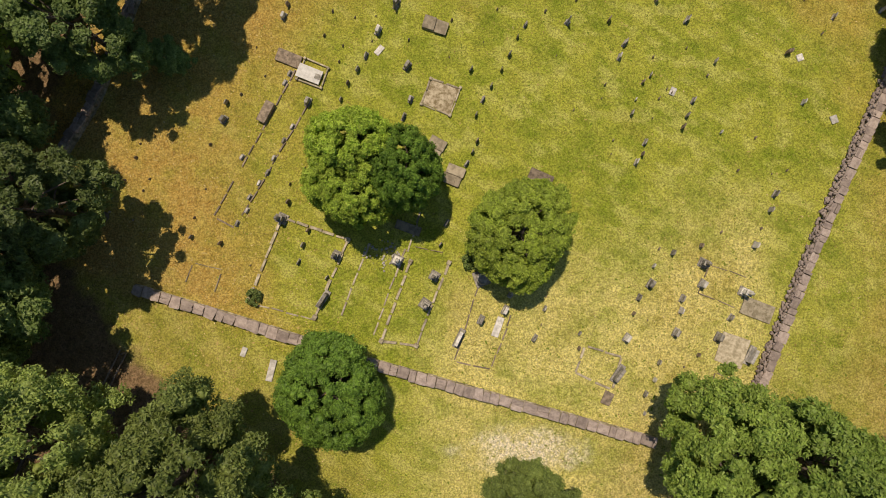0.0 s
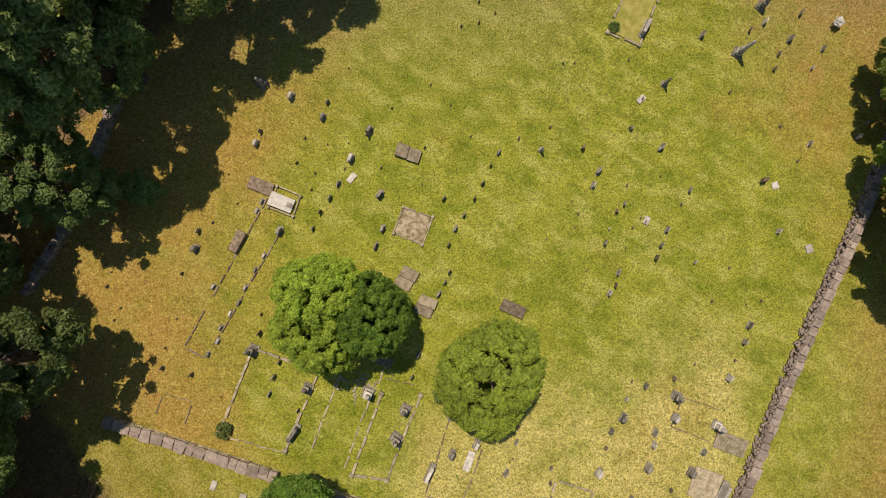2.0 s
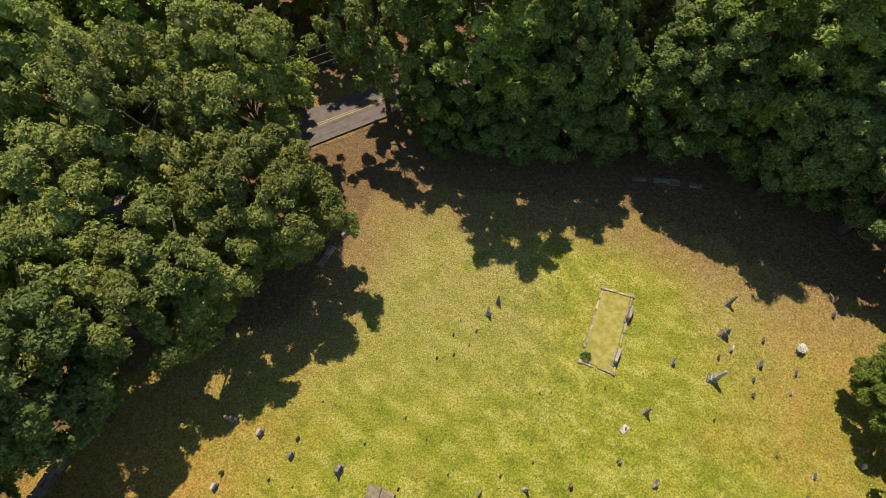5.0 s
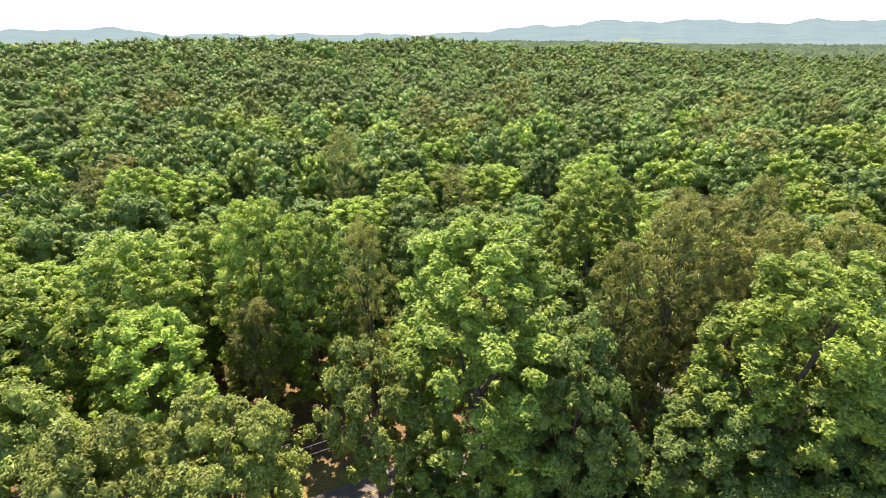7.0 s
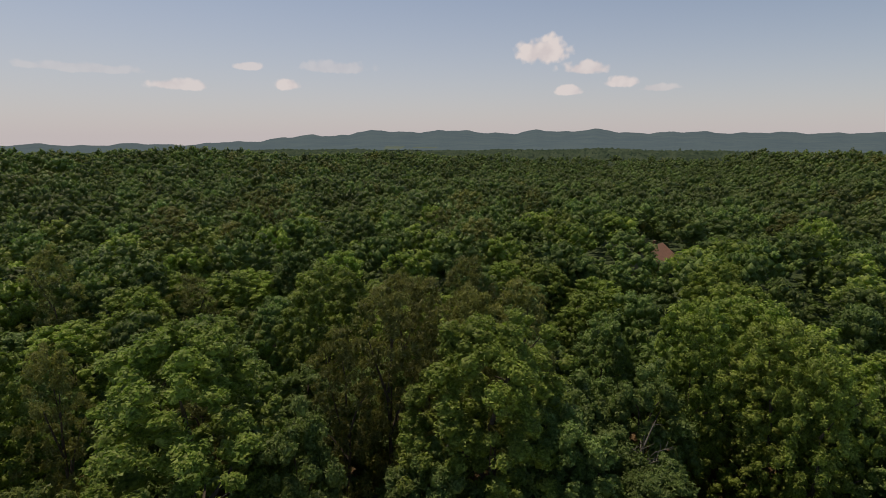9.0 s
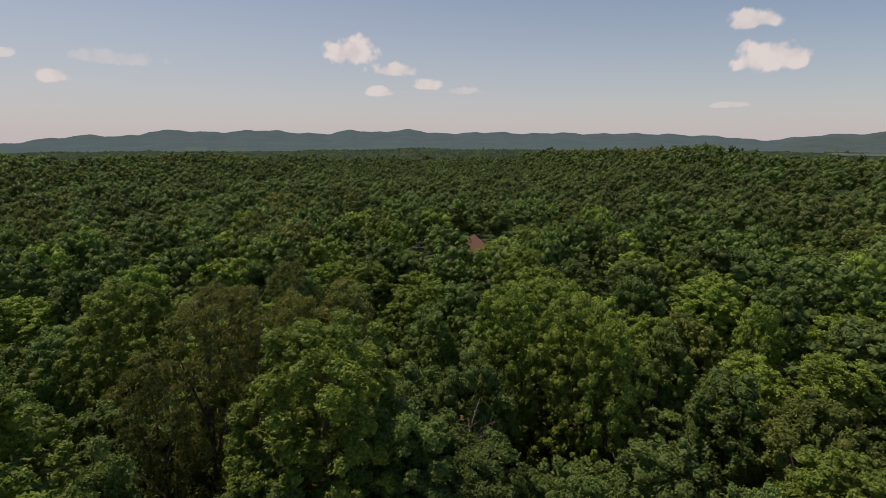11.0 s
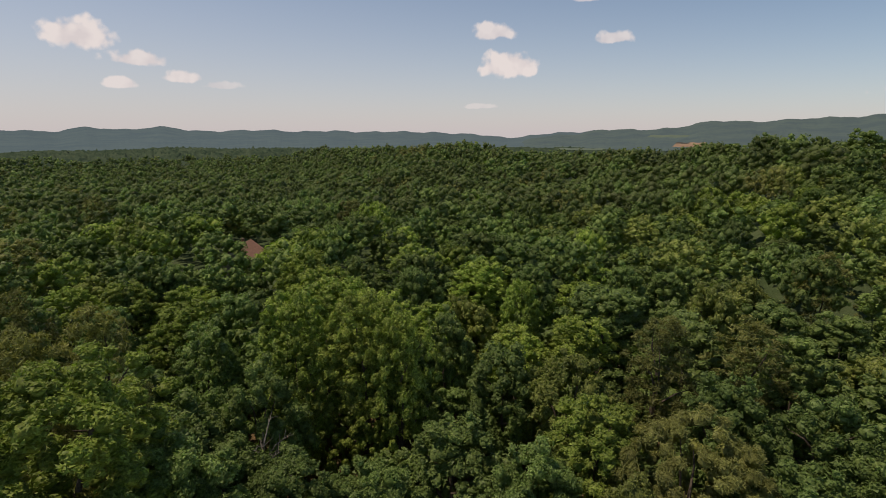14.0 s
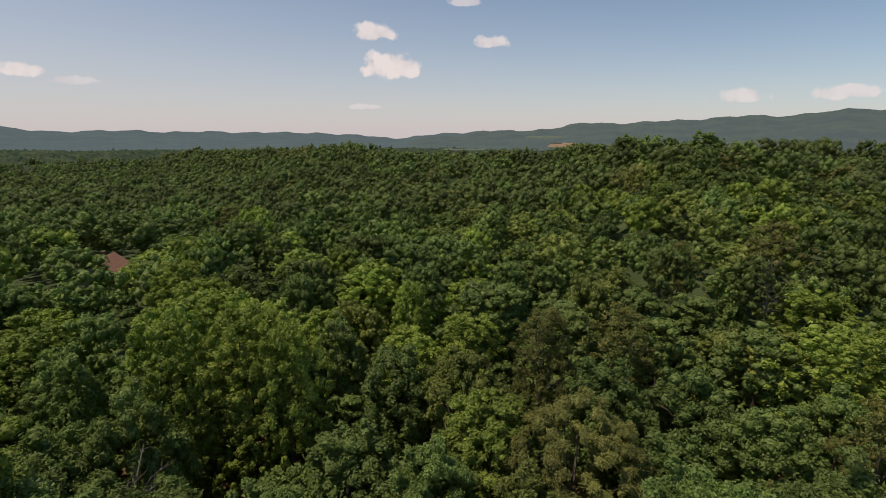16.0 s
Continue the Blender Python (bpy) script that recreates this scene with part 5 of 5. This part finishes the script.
STONES_MIDDLE = [(7.1, 19.2), (14.2, 19.6), (15.1, 16.4), (15.6, 17.6), (17.7, 14.8), (17.0, 14.2), (16.4, 12.7), (16.0, 11.5), (17.1, 9.0),
    (16.8, 8.0), (16.3, 7.3), (21.3, 12.6), (20.7, 11.3), (20.3, 10.3), (23.6, 9.9), (23.3, 16.0), (21.0, 19.7), (29.7, 16.9),
    (30.8, 12.5), (33.8, 20.0),]
STONES_NORTH = [(-7.5, 23.5), (-13.2, 21.0), (-13.5, 20.1), (33.0, 31.2), (32.1, 29.0), (28.6, 29.7), (29.9, 30.4), (35.0, 28.2), (31.1, 27.7),
    (30.7, 26.4), (34.0, 26.5), (40.2, 33.5), (40.9, 35.0), (38.7, 21.8), (38.0, 20.6), (24.5, 29.3), (18.4, 21.3), (14.3, 19.6),
    (20.8, 19.5),]
BLOCK_SITES = [(-18.5, 11.0), (-13.6, 20.0), (-3.0, 15.6), (-2.7, 12.7), (5.1, -5.0), (5.6, -3.7), (19.2, -6.9), (15.1, -7.3), (17.2, -2.9),
    (22.7, -7.3), (21.5, -2.9), (-11.4, 12.5), (3.1, -5.8), (-5.5, 18.7), (-7.9, 22.2), (-3.9, 21.1), (-10.6, 24.0),]
MONUMENT_SITES = [(-13.4, 2.6), (-8.8, -0.5), (-3.8, -0.9), (-0.7, -2.2), (-1.5, -4.5), (21.7, -1.2), (25.0, -3.6), (-13.1, 25.1), (29.6, 31.8),]
OBELISK_SITES = [(21.3, 25.1), (27.6, 27.8), (30.8, 34.7), (8.6, 34.0), (9.6, 35.1), (10.7, 19.4), (-4.0, 20.8),]
LONG_SITES = [(-9.9, -4.1), (1.3, -7.3), (14.3, -10.2), (25.3, -8.8), (21.4, 33.7), (19.6, 29.8),]
KERB_SITES = [(-12.7, 10.4), (-13.4, 9.2), (-14.2, 7.7), (-14.7, 6.5), (-15.4, 5.6), (-16.2, 4.4), (-16.4, 3.3), (-17.2, 2.2), (-16.9, 7.8),
    (-13.0, 15.0), (-13.4, 14.2),]
for k, (x, y) in enumerate(MARKERS_WEST + MARKERS_EAST + MARKERS_NORTH):
    stand(MARKERS, k, x, y, ROW, stone_rng.uniform(0.45, 0.85))
for k, (x, y) in enumerate(STONES_ROWS):
    stand(TABLETS, (0, 3, 0, 2)[k % 4], x, y, ROW, stone_rng.uniform(0.62, 0.85))
for k, (x, y) in enumerate(STONES_SOUTH + STONES_MIDDLE + STONES_NORTH):
    stand(TABLETS, (1, 2, 0, 3, 4, 0, 2, 3)[k % 8], x, y, ROW, stone_rng.uniform(0.62, 0.9))
for k, (x, y) in enumerate(BLOCK_SITES):
    stand(BLOCKS, int(k % 3 == 1), x, y, ROW, stone_rng.uniform(0.65, 0.85))
for k, (x, y) in enumerate(MONUMENT_SITES):
    stand(MONUMENTS, int(k % 4 == 2), x, y, ROW, stone_rng.uniform(0.65, 0.82))
for k, (x, y) in enumerate(OBELISK_SITES):
    stand(OBELISKS, k % 2, x, y, ROW, (0.55, 0.85, 0.6, 0.55, 0.5, 0.45, 0.45)[k], 1.15)
for k, (x, y) in enumerate(LONG_SITES):
    stand(LONGS, k, x, y, ROW, 0.95)
for k, (x, y) in enumerate(KERB_SITES):
    stand(BLOCKS, k + 1, x, y, ROW, 0.55, 0.6)

ledger(-13.1, 16.3, 1.1, 2.2, 68, 0.22, BROWNSTONE, "brown stone ledger slab at the end of a plot")
ledger(-11.3, 14.9, 1.2, 2.15, 68, 0.3, WHITESTONE, "white marble ledger slab inside a low kerb")
ledger(-14.9, 11.6, 0.8, 1.9, -28, 0.5, BROWNSTONE, "dark box tomb with flat brown lid")
ledger(-0.6, 19.1, 1.15, 2.2, 72, 0.35, CONCRETE, "cracked double stone slab tilted in grass", True)
ledger(-0.7, 8.5, 1.5, 1.9, -28, 0.25, CONCRETE, "stained concrete grave slab", True)
ledger(0.9, 6.2, 1.6, 1.7, -22, 0.3, CONCRETE, "stained concrete grave slab beside tree", True)
ledger(-2.9, 1.8, 0.8, 2.2, 70, 0.16, CONCRETE, "brown concrete slab in tree shade")
ledger(26.1, -5.1, 1.5, 2.7, 69, 0.16, KERBSTONE, "rough low concrete grave cover")
ledger(4.5, -6.4, 0.6, 1.7, -20, 0.12, MARBLE, "narrow pale stone slab flush with grass")
ledger(-14.1, -9.9, 0.55, 1.8, -14, 0.14, MARBLE, "narrow pale stone slab outside the wall")
ledger(-16.4, -8.4, 0.45, 0.8, -20, 0.12, MARBLE, "small pale flat stone outside the wall")
ledger(13.4, -12.2, 0.8, 1.1, -25, 0.14, BROWNSTONE, "small brown flat stone in grass")
ledger(19.6, 13.4, 0.5, 0.7, -25, 0.12, MARBLE, "small pale flat stone in grass")
ledger(19.3, 23.8, 0.5, 0.8, -50, 0.12, MARBLE, "small pale flat stone in grass")
ledger(30.7, 16.4, 0.55, 0.6, 20, 0.1, MARBLE, "small pale flat stone in grass")
ledger(8.2, 6.0, 1.0, 2.1, 66, 0.25, BROWNSTONE, "brown stone ledger slab beside a bushy tree")
ledger(33.4, 11.0, 0.6, 0.7, 20, 0.12, MARBLE, "small pale flat stone in grass")
ledger(-5.4, 17.0, 0.5, 0.9, -40, 0.1, MARBLE, "small pale flat stone in grass")


def plot_kerb(label, corners, w, h, mat, sides=(0, 1, 2, 3), posts=True):
    """A low stone kerb round a family plot."""
    t = thing("plot_kerb", label, "grave kerb", "plot kerbs")
    for i in sides:
        (ax, ay), (bx, by) = corners[i], corners[(i + 1) % len(corners)]
        run = math.hypot(bx - ax, by - ay)
        n = max(1, int(run / 1.15))
        lost = set(int(q) for q in stone_rng.integers(0, n, max(0, n // 9)))      # missing pieces
        for k in range(n):
            if k in lost and n > 3:
                continue
            f = (k + 0.5 + stone_rng.uniform(-0.06, 0.06)) / n
            off = stone_rng.uniform(-0.045, 0.045)
            x, y = ax + (bx - ax) * f - (by - ay) / run * off, ay + (by - ay) * f + (bx - ax) / run * off
            piece = part("kerb", box(run / n * stone_rng.uniform(0.8, 0.99), w * stone_rng.uniform(0.5, 0.72), h + 0.1, -0.1, 0.02, 0.94), mat, t)
            slope = math.degrees(math.atan2(ground_at(bx, by) - ground_at(ax, ay), run))
            piece.matrix_basis = pose(x, y, ground_at(x, y) + stone_rng.uniform(-0.06, 0.01), stone_rng.uniform(-4, 4), -slope + stone_rng.uniform(-2, 2), math.degrees(math.atan2(by - ay, bx - ax)) + stone_rng.uniform(-3, 3))
    if posts:
        for x, y in corners:
            piece = part("corner_post", box(w * 1.15, w * 1.15, h + 0.2, -0.1, 0.03, 0.9), mat, t, "square corner post")
            piece.matrix_basis = pose(x, y, ground_at(x, y), 0, 0, ROW)
    return t


plot_kerb("long narrow brown kerb round a row of graves", [(-12.5, 15.3), (-19.2, 2.7), (-17.4, 1.8), (-11.4, 12.3)], 0.22, 0.14, BROWNSTONE, (0, 1, 2), False)
plot_kerb("low kerb framing a white ledger slab", [(-11.7, 16.3), (-9.7, 15.4), (-10.3, 13.7), (-12.4, 14.5)], 0.2, 0.2, KERBSTONE)
plot_kerb("broad concrete kerb round a grassy family plot", [(-13.4, 2.7), (-16.1, -4.2), (-10.6, -5.6), (-7.9, 0.8)], 0.38, 0.2, KERBSTONE, (0, 2, 3))
plot_kerb("sunken broken kerb on a plot's lower edge", [(-15.6, -4.5), (-10.6, -5.8)], 0.2, 0.06, KERBSTONE, (0,), False)
plot_kerb("low overgrown kerb of a family plot", [(-6.1, 0.6), (-8.4, -5.5), (-5.8, -7.1), (-3.1, 0.1)], 0.26, 0.1, KERBSTONE, (0, 2), False)
plot_kerb("pale concrete kerb round a narrow plot", [(-2.7, -1.0), (-5.1, -7.5), (-2.2, -7.9), (0.5, -1.1)], 0.34, 0.18, KERBSTONE, (0, 1, 2))
plot_kerb("broken mossy kerb running beside trees", [(-1.1, 5.6), (-2.9, -0.2)], 0.24, 0.1, KERBSTONE, (0,), False)
plot_kerb("thin dark stone kerb sunk in the grass", [(-2.3, 0.2), (0.0, -0.3)], 0.14, 0.12, BROWNSTONE, (0,), False)
plot_kerb("thin dark kerb round three graves", [(3.0, -2.7), (0.9, -9.2), (3.9, -9.8), (5.7, -5.3)], 0.18, 0.12, BROWNSTONE, (0, 1, 2), False)
plot_kerb("thin weathered kerb round an empty plot", [(11.7, -8.0), (14.7, -8.9), (13.8, -11.5), (10.8, -10.2)], 0.3, 0.14, KERBSTONE, (0, 1, 2, 3), False)
plot_kerb("thin kerb round a plot by the east wall", [(22.3, -1.3), (25.3, -2.4), (24.3, -4.9), (21.2, -3.7)], 0.15, 0.12, BROWNSTONE, (0, 2, 3), False)
plot_kerb("concrete kerb round a square gravelled plot", [(-1.0, 14.5), (1.5, 13.7), (0.6, 11.3), (-1.8, 12.3)], 0.24, 0.16, KERBSTONE)
plot_kerb("long thin kerb round a dry grass plot", [(16.4, 29.5), (19.1, 28.4), (22.1, 35.5), (19.5, 36.4)], 0.32, 0.16, KERBSTONE)
plot_kerb("thin kerb round a small plot under trees", [(-20.8, -1.1), (-21.4, -2.7), (-19.0, -3.6), (-18.4, -1.7)], 0.14, 0.1, CONCRETE, (0, 2, 3), False)
plot_kerb("tiny brown kerb in grass", [(22.4, -10.2), (23.7, -10.7), (23.4, -11.5), (22.1, -11.0)], 0.13, 0.1, BROWNSTONE, (0, 1, 2, 3), False)


def paving(label, corners, mat, n, lift_by=0.06):
    """A floor of slabs filling a four-cornered plot, each slab a piece of its own."""
    t = thing("grave_paving", label, "paving")
    c = [Vector((x, y, 0)) for x, y in corners]
    w, l = (c[1] - c[0]).length / n, (c[3] - c[0]).length / n
    bm = box(w * 0.965, l * 0.965, 0.16, -0.1, 0.012)
    me = bpy.data.meshes.new("paving_slab")
    bm.to_mesh(me)
    bm.free()
    me.materials.append(mat)
    turn = math.degrees(math.atan2(c[1].y - c[0].y, c[1].x - c[0].x))
    for i in range(n):
        for j in range(n):
            p = c[0].lerp(c[1], (i + 0.5) / n).lerp(c[3].lerp(c[2], (i + 0.5) / n), (j + 0.5) / n)
            ob = new("paving_slab", me)
            ob.parent = t
            ob.matrix_basis = pose(p.x, p.y, ground_at(p.x, p.y) + lift_by - 0.06 + stone_rng.uniform(-0.012, 0.012), stone_rng.uniform(-0.8, 0.8), stone_rng.uniform(-0.8, 0.8), turn)
    return t


paving("large pale concrete slab over a family plot", [(23.2, -6.8), (25.5, -7.6), (24.6, -10.0), (22.2, -9.2)], KERBSTONE, 1, 0.12)


def gravel_bed(label, corners, mat=GRAVEL, name="gravel"):
    """An uneven bed of gravel and moss inside a kerb."""
    g = np.random.default_rng(8)
    c = [np.array(p) for p in corners]
    n = 26
    v, f = [], []
    for i in range(n):
        for j in range(n):
            a, b = i / (n - 1), j / (n - 1)
            p = (c[0] * (1 - a) + c[1] * a) * (1 - b) + (c[3] * (1 - a) + c[2] * a) * b
            v.append((p[0], p[1], ground_at(p[0], p[1]) + 0.07 + g.uniform(-0.025, 0.03)))
    for i in range(n - 1):
        for j in range(n - 1):
            k = i * n + j
            f.append((k, k + 1, k + n + 1, k + n))
    t = thing(name + "_bed", label, name.replace("_", " "))
    part(name, mesh_of(name, v, f, mat), mat, t)


gravel_bed("brown mottled gravel and moss between kerbs", [(-0.95, 14.4), (1.4, 13.65), (0.55, 11.4), (-1.7, 12.4)])
gravel_bed("dry tan grass filling a kerbed plot", [(16.5, 29.6), (19.0, 28.6), (21.9, 35.4), (19.5, 36.2)], DRYGRASS, "dry_grass")

inset = thing("name_plate", "small dark plate set on a white ledger slab", "plaque")
part("plate", box(0.42, 0.55, 0.03, 0, 0.008), GRANITE, inset)
inset.matrix_basis = pose(-10.55, 14.62, ground_at(-10.55, 14.62) + 0.325, 0, 0, 68)

rubble_rng = np.random.default_rng(4)
rv, rf = [], []
for k in range(60):
    ang, far = rubble_rng.uniform(0, 2 * math.pi), 1.3 * math.sqrt(rubble_rng.random())
    x, y, r = -5.1 + math.cos(ang) * far * 1.2, -0.5 + math.sin(ang) * far, rubble_rng.uniform(0.05, 0.16)
    base = len(rv)
    for q in ICO_V * rubble_rng.uniform(0.6, 1.0, (12, 1)) * r:
        rv.append((x + q[0], y + q[1], ground_at(x, y) + 0.02 + q[2] * 0.6))
    rf += [tuple(int(base + m) for m in face) for face in ICO_F]
tagged(new("rubble", mesh_of("rubble", rv, rf, MARBLE)), "scatter of pale broken stone and leaves in grass", "rubble", kind="stuff")

pedestal = thing("urn_pedestal", "round stone pedestal on a square base", "monument")
part("base", box(1.3, 1.3, 0.25, -0.08, 0.03), GRANITE, pedestal, "square granite base")
bm = bmesh.new()
bmesh.ops.create_cone(bm, cap_ends=True, segments=20, radius1=0.46, radius2=0.38, depth=0.7, matrix=Matrix.Translation((0, 0, 0.52)))
part("drum", bm, BROWNSTONE, pedestal)
bm = bmesh.new()
bmesh.ops.create_cone(bm, cap_ends=True, segments=20, radius1=0.5, radius2=0.44, depth=0.12, matrix=Matrix.Translation((0, 0, 0.93)))
part("rim", bm, GRANITE, pedestal)
pedestal.matrix_basis = pose(3.2, -2.4, ground_at(3.2, -2.4), 0, 0, 20)


def shrub(x, y, r, h, label, spiky=False):
    rng = np.random.default_rng(int(abs(x * 10) + 3))
    t = thing("shrub", label, "shrub")
    blobs = blobs_dome(rng, h, r, 0.05, 16, r * 0.45)
    bm = bmesh.new()
    for k in range(5):
        a = k * 1.3
        tube(bm, [Vector((0, 0, 0)), Vector((math.cos(a) * r * 0.3, math.sin(a) * r * 0.3, h * 0.5)), Vector((math.cos(a) * r * 0.6, math.sin(a) * r * 0.6, h * 0.8))], [0.03, 0.02, 0.008], 5)
    part("stems", bm, BARK, t)
    v, f = leaf_cloud(rng, blobs, 1500, 0.18 if not spiky else 0.4, np.array((0, 0, h * 0.3)), 0.5 if not spiky else 0.12)
    part("leaves", mesh_of("leaves", v, f, LEAF_DARK), LEAF_DARK, t)
    t.matrix_basis = pose(x, y, ground_at(x, y))


shrub(-15.6, -3.9, 0.7, 0.8, "small round dark green shrub by a kerb")
shrub(16.9, 29.9, 0.34, 0.45, "small spiky yucca plant at a plot corner", True)
shrub(2.4, -0.9, 0.9, 1.2, "clipped green shrub beside a pedestal")

bouquet = thing("flower_bouquet", "white artificial flowers in a grave vase", "flowers")
rng_b = np.random.default_rng(9)
v, f = leaf_cloud(rng_b, blobs_dome(rng_b, 0.9, 0.42, 0.25, 14, 0.2), 420, 0.13, np.array((0, 0, 0.4)), 0.8)
part("petals", mesh_of("petals", v, f, PETAL), PETAL, bouquet)
bm = bmesh.new()
bmesh.ops.create_cone(bm, cap_ends=True, segments=12, radius1=0.1, radius2=0.16, depth=0.45, matrix=Matrix.Translation((0, 0, 0.2)))
part("vase", bm, GRANITE, bouquet, "grey stone vase")
bouquet.matrix_basis = pose(36.0, 30.3, ground_at(36.0, 30.3))


# ---- timber rails under the west trees ----
def rail_fence(x0, y0, x1, y1):
    t = thing("rail_fence", "weathered wooden rails lying beside the trees", "fence")
    for k, off in enumerate((-0.28, 0.28)):
        a, b = Vector((x0, y0, ground_at(x0, y0) + 0.45)), Vector((x1, y1, ground_at(x1, y1) + 0.45))
        side = (b - a).cross(Vector((0, 0, 1))).normalized() * off
        bm = bmesh.new()
        tube(bm, [a + side, (a + b) / 2 + side + Vector((0, 0, 0.03)), b + side], [0.08, 0.075, 0.07], 7)
        part("rail", bm, TIMBER, t)
    for f in (0.06, 0.94):
        p = Vector((x0 + (x1 - x0) * f, y0 + (y1 - y0) * f, 0))
        bm = bmesh.new()
        z = ground_at(p.x, p.y)
        tube(bm, [Vector((p.x, p.y, z - 0.1)), Vector((p.x, p.y, z + 0.3)), Vector((p.x, p.y, z + 0.6))], [0.09, 0.085, 0.08], 7)
        part("post", bm, TIMBER, t)


rail_fence(-27.7, -11.5, -26.2, -8.3)


# ---- wires and poles along the road ----
def utility_pole(x, y):
    t = thing("utility_pole", "weathered wooden utility pole among roadside trees", "utility pole", "utility poles")
    bm = bmesh.new()
    tube(bm, [Vector((0, 0, -0.3)), Vector((0, 0, 4.5)), Vector((0, 0, 9.2))], [0.16, 0.14, 0.11], 9)
    part("pole", bm, TIMBER, t)
    part("crossarm", box(0.12, 2.6, 0.12, 8.0, 0.01), TIMBER, t)
    for o in (-1.15, 0.0, 1.15):
        bm = bmesh.new()
        bmesh.ops.create_cone(bm, cap_ends=True, segments=8, radius1=0.05, radius2=0.035, depth=0.16, matrix=Matrix.Translation((0, o, 8.2)))
        part("insulator", bm, GLASSY, t, "small dark insulator")
    t.matrix_basis = pose(x, y, ground_at(x, y), 0, 0, 26.4)


WIRE_FROM, WIRE_TO = ROAD_AT + ROAD_WAY * -24 + Vector((-0.4, 1.6, 0)), ROAD_AT + ROAD_WAY * 22 + Vector((-0.4, 1.6, 0))
for p in (WIRE_FROM, WIRE_TO):
    utility_pole(p.x, p.y)
for o in (-1.15, 0.0, 1.15):
    bm = bmesh.new()
    side = Vector((-ROAD_WAY.y, ROAD_WAY.x, 0)) * o
    pts = []
    for k in range(11):
        q = WIRE_FROM.lerp(WIRE_TO, k / 10)
        pts.append(Vector((q.x, q.y, ground_at(WIRE_FROM.x, WIRE_FROM.y) * (1 - k / 10) + ground_at(WIRE_TO.x, WIRE_TO.y) * k / 10 + 8.28 - 2.4 * (k / 10) * (1 - k / 10))) + side)
    tube(bm, pts, [0.022] * 11, 5)
    me = bpy.data.meshes.new("power_line")
    bm.to_mesh(me)
    bm.free()
    me.materials.append(WIRE)
    tagged(new("power_line", me), "thin grey power line strung above the road", "power line", "power lines")


# ---- house in the woods ----
def house(x, y, turn):
    t = thing("house", "cream house with rust red roof among trees", "house")
    part("wall", box(11, 8, 4.6, -0.4, 0.03), SIDING, t, "cream siding")
    bm = bmesh.new()
    prof = [(-4.7, 4.1), (0, 7.6), (4.7, 4.1), (4.7, 4.3), (0, 7.85), (-4.7, 4.3)]
    a = [bm.verts.new((-5.9, py, pz)) for py, pz in prof]
    b = [bm.verts.new((5.9, py, pz)) for py, pz in prof]
    for i in range(6):
        j = (i + 1) % 6
        bm.faces.new((a[i], a[j], b[j], b[i]))
    for lo in (a, b):
        bm.faces.new((lo[0], lo[1], lo[4], lo[5]))
        bm.faces.new((lo[1], lo[2], lo[3], lo[4]))
    bmesh.ops.recalc_face_normals(bm, faces=bm.faces)
    part("roof", bm, ROOF, t, "rust red pitched roof")
    for s in (-1, 1):
        bm = bmesh.new()
        f = [bm.verts.new((s * 5.48, -4.0, 4.15)), bm.verts.new((s * 5.48, 4.0, 4.15)), bm.verts.new((s * 5.48, 0, 7.1)),
             bm.verts.new((s * 5.3, -4.0, 4.15)), bm.verts.new((s * 5.3, 4.0, 4.15)), bm.verts.new((s * 5.3, 0, 7.1))]
        for face in ((0, 1, 2), (5, 4, 3), (0, 3, 4, 1), (1, 4, 5, 2), (2, 5, 3, 0)):
            bm.faces.new([f[i] for i in face])
        part("gable", bm, SIDING, t)
    for px in (-3.4, 0, 3.4):
        w = part("window", box(1.3, 0.12, 1.5, 1.3, 0.02, 1.0, px, -4.02), SIDING, t, "cream window frame")
        part("pane", box(1.1, 0.06, 1.3, 1.4, 0.0, 1.0, px, -4.08), GLASSY, w, "dark glass")
    part("chimney", box(0.9, 0.7, 2.6, 6.2, 0.03, 1.0, 2.2, 0.8), BROWNSTONE, t, "brick-brown chimney")
    t.matrix_basis = pose(x, y, ground_at(x, y), 0, 0, turn)


house(HOUSE[0], HOUSE[1], 20)


def dead_tree(x, y, high, seed):
    """A bare standing snag with forked grey branches."""
    g = np.random.default_rng(seed)
    t = thing("dead_tree", "bare grey dead tree with forked branches", "tree")
    bm = bmesh.new()
    top = Vector((g.uniform(-0.6, 0.6), g.uniform(-0.6, 0.6), high))
    tube(bm, [Vector((0, 0, -0.3)), top * 0.5, top], [0.26, 0.17, 0.04], 7)
    part("trunk", bm, SNAG, t)
    for k in range(16):
        root = top * g.uniform(0.55, 0.95)
        a, out = g.uniform(0, 2 * math.pi), g.uniform(1.4, 3.4)
        tip = root + Vector((math.cos(a) * out, math.sin(a) * out, g.uniform(0.3, 2.2)))
        knee = root.lerp(tip, 0.5) + Vector((g.uniform(-0.3, 0.3), g.uniform(-0.3, 0.3), 0.3))
        bm = bmesh.new()
        tube(bm, [root, knee, tip], [0.09, 0.06, 0.02], 5)
        for q in range(3):
            fork = knee.lerp(tip, g.uniform(0.0, 0.8))
            tube(bm, [fork, fork + Vector((g.uniform(-0.9, 0.9), g.uniform(-0.9, 0.9), g.uniform(0.1, 0.9)))], [0.04, 0.015], 4)
        part("branch", bm, SNAG, t)
    t.matrix_basis = pose(x, y, ground_at(x, y))


for k, (x, y, high) in enumerate(SNAGS):
    dead_tree(x, y, high, 40 + k)
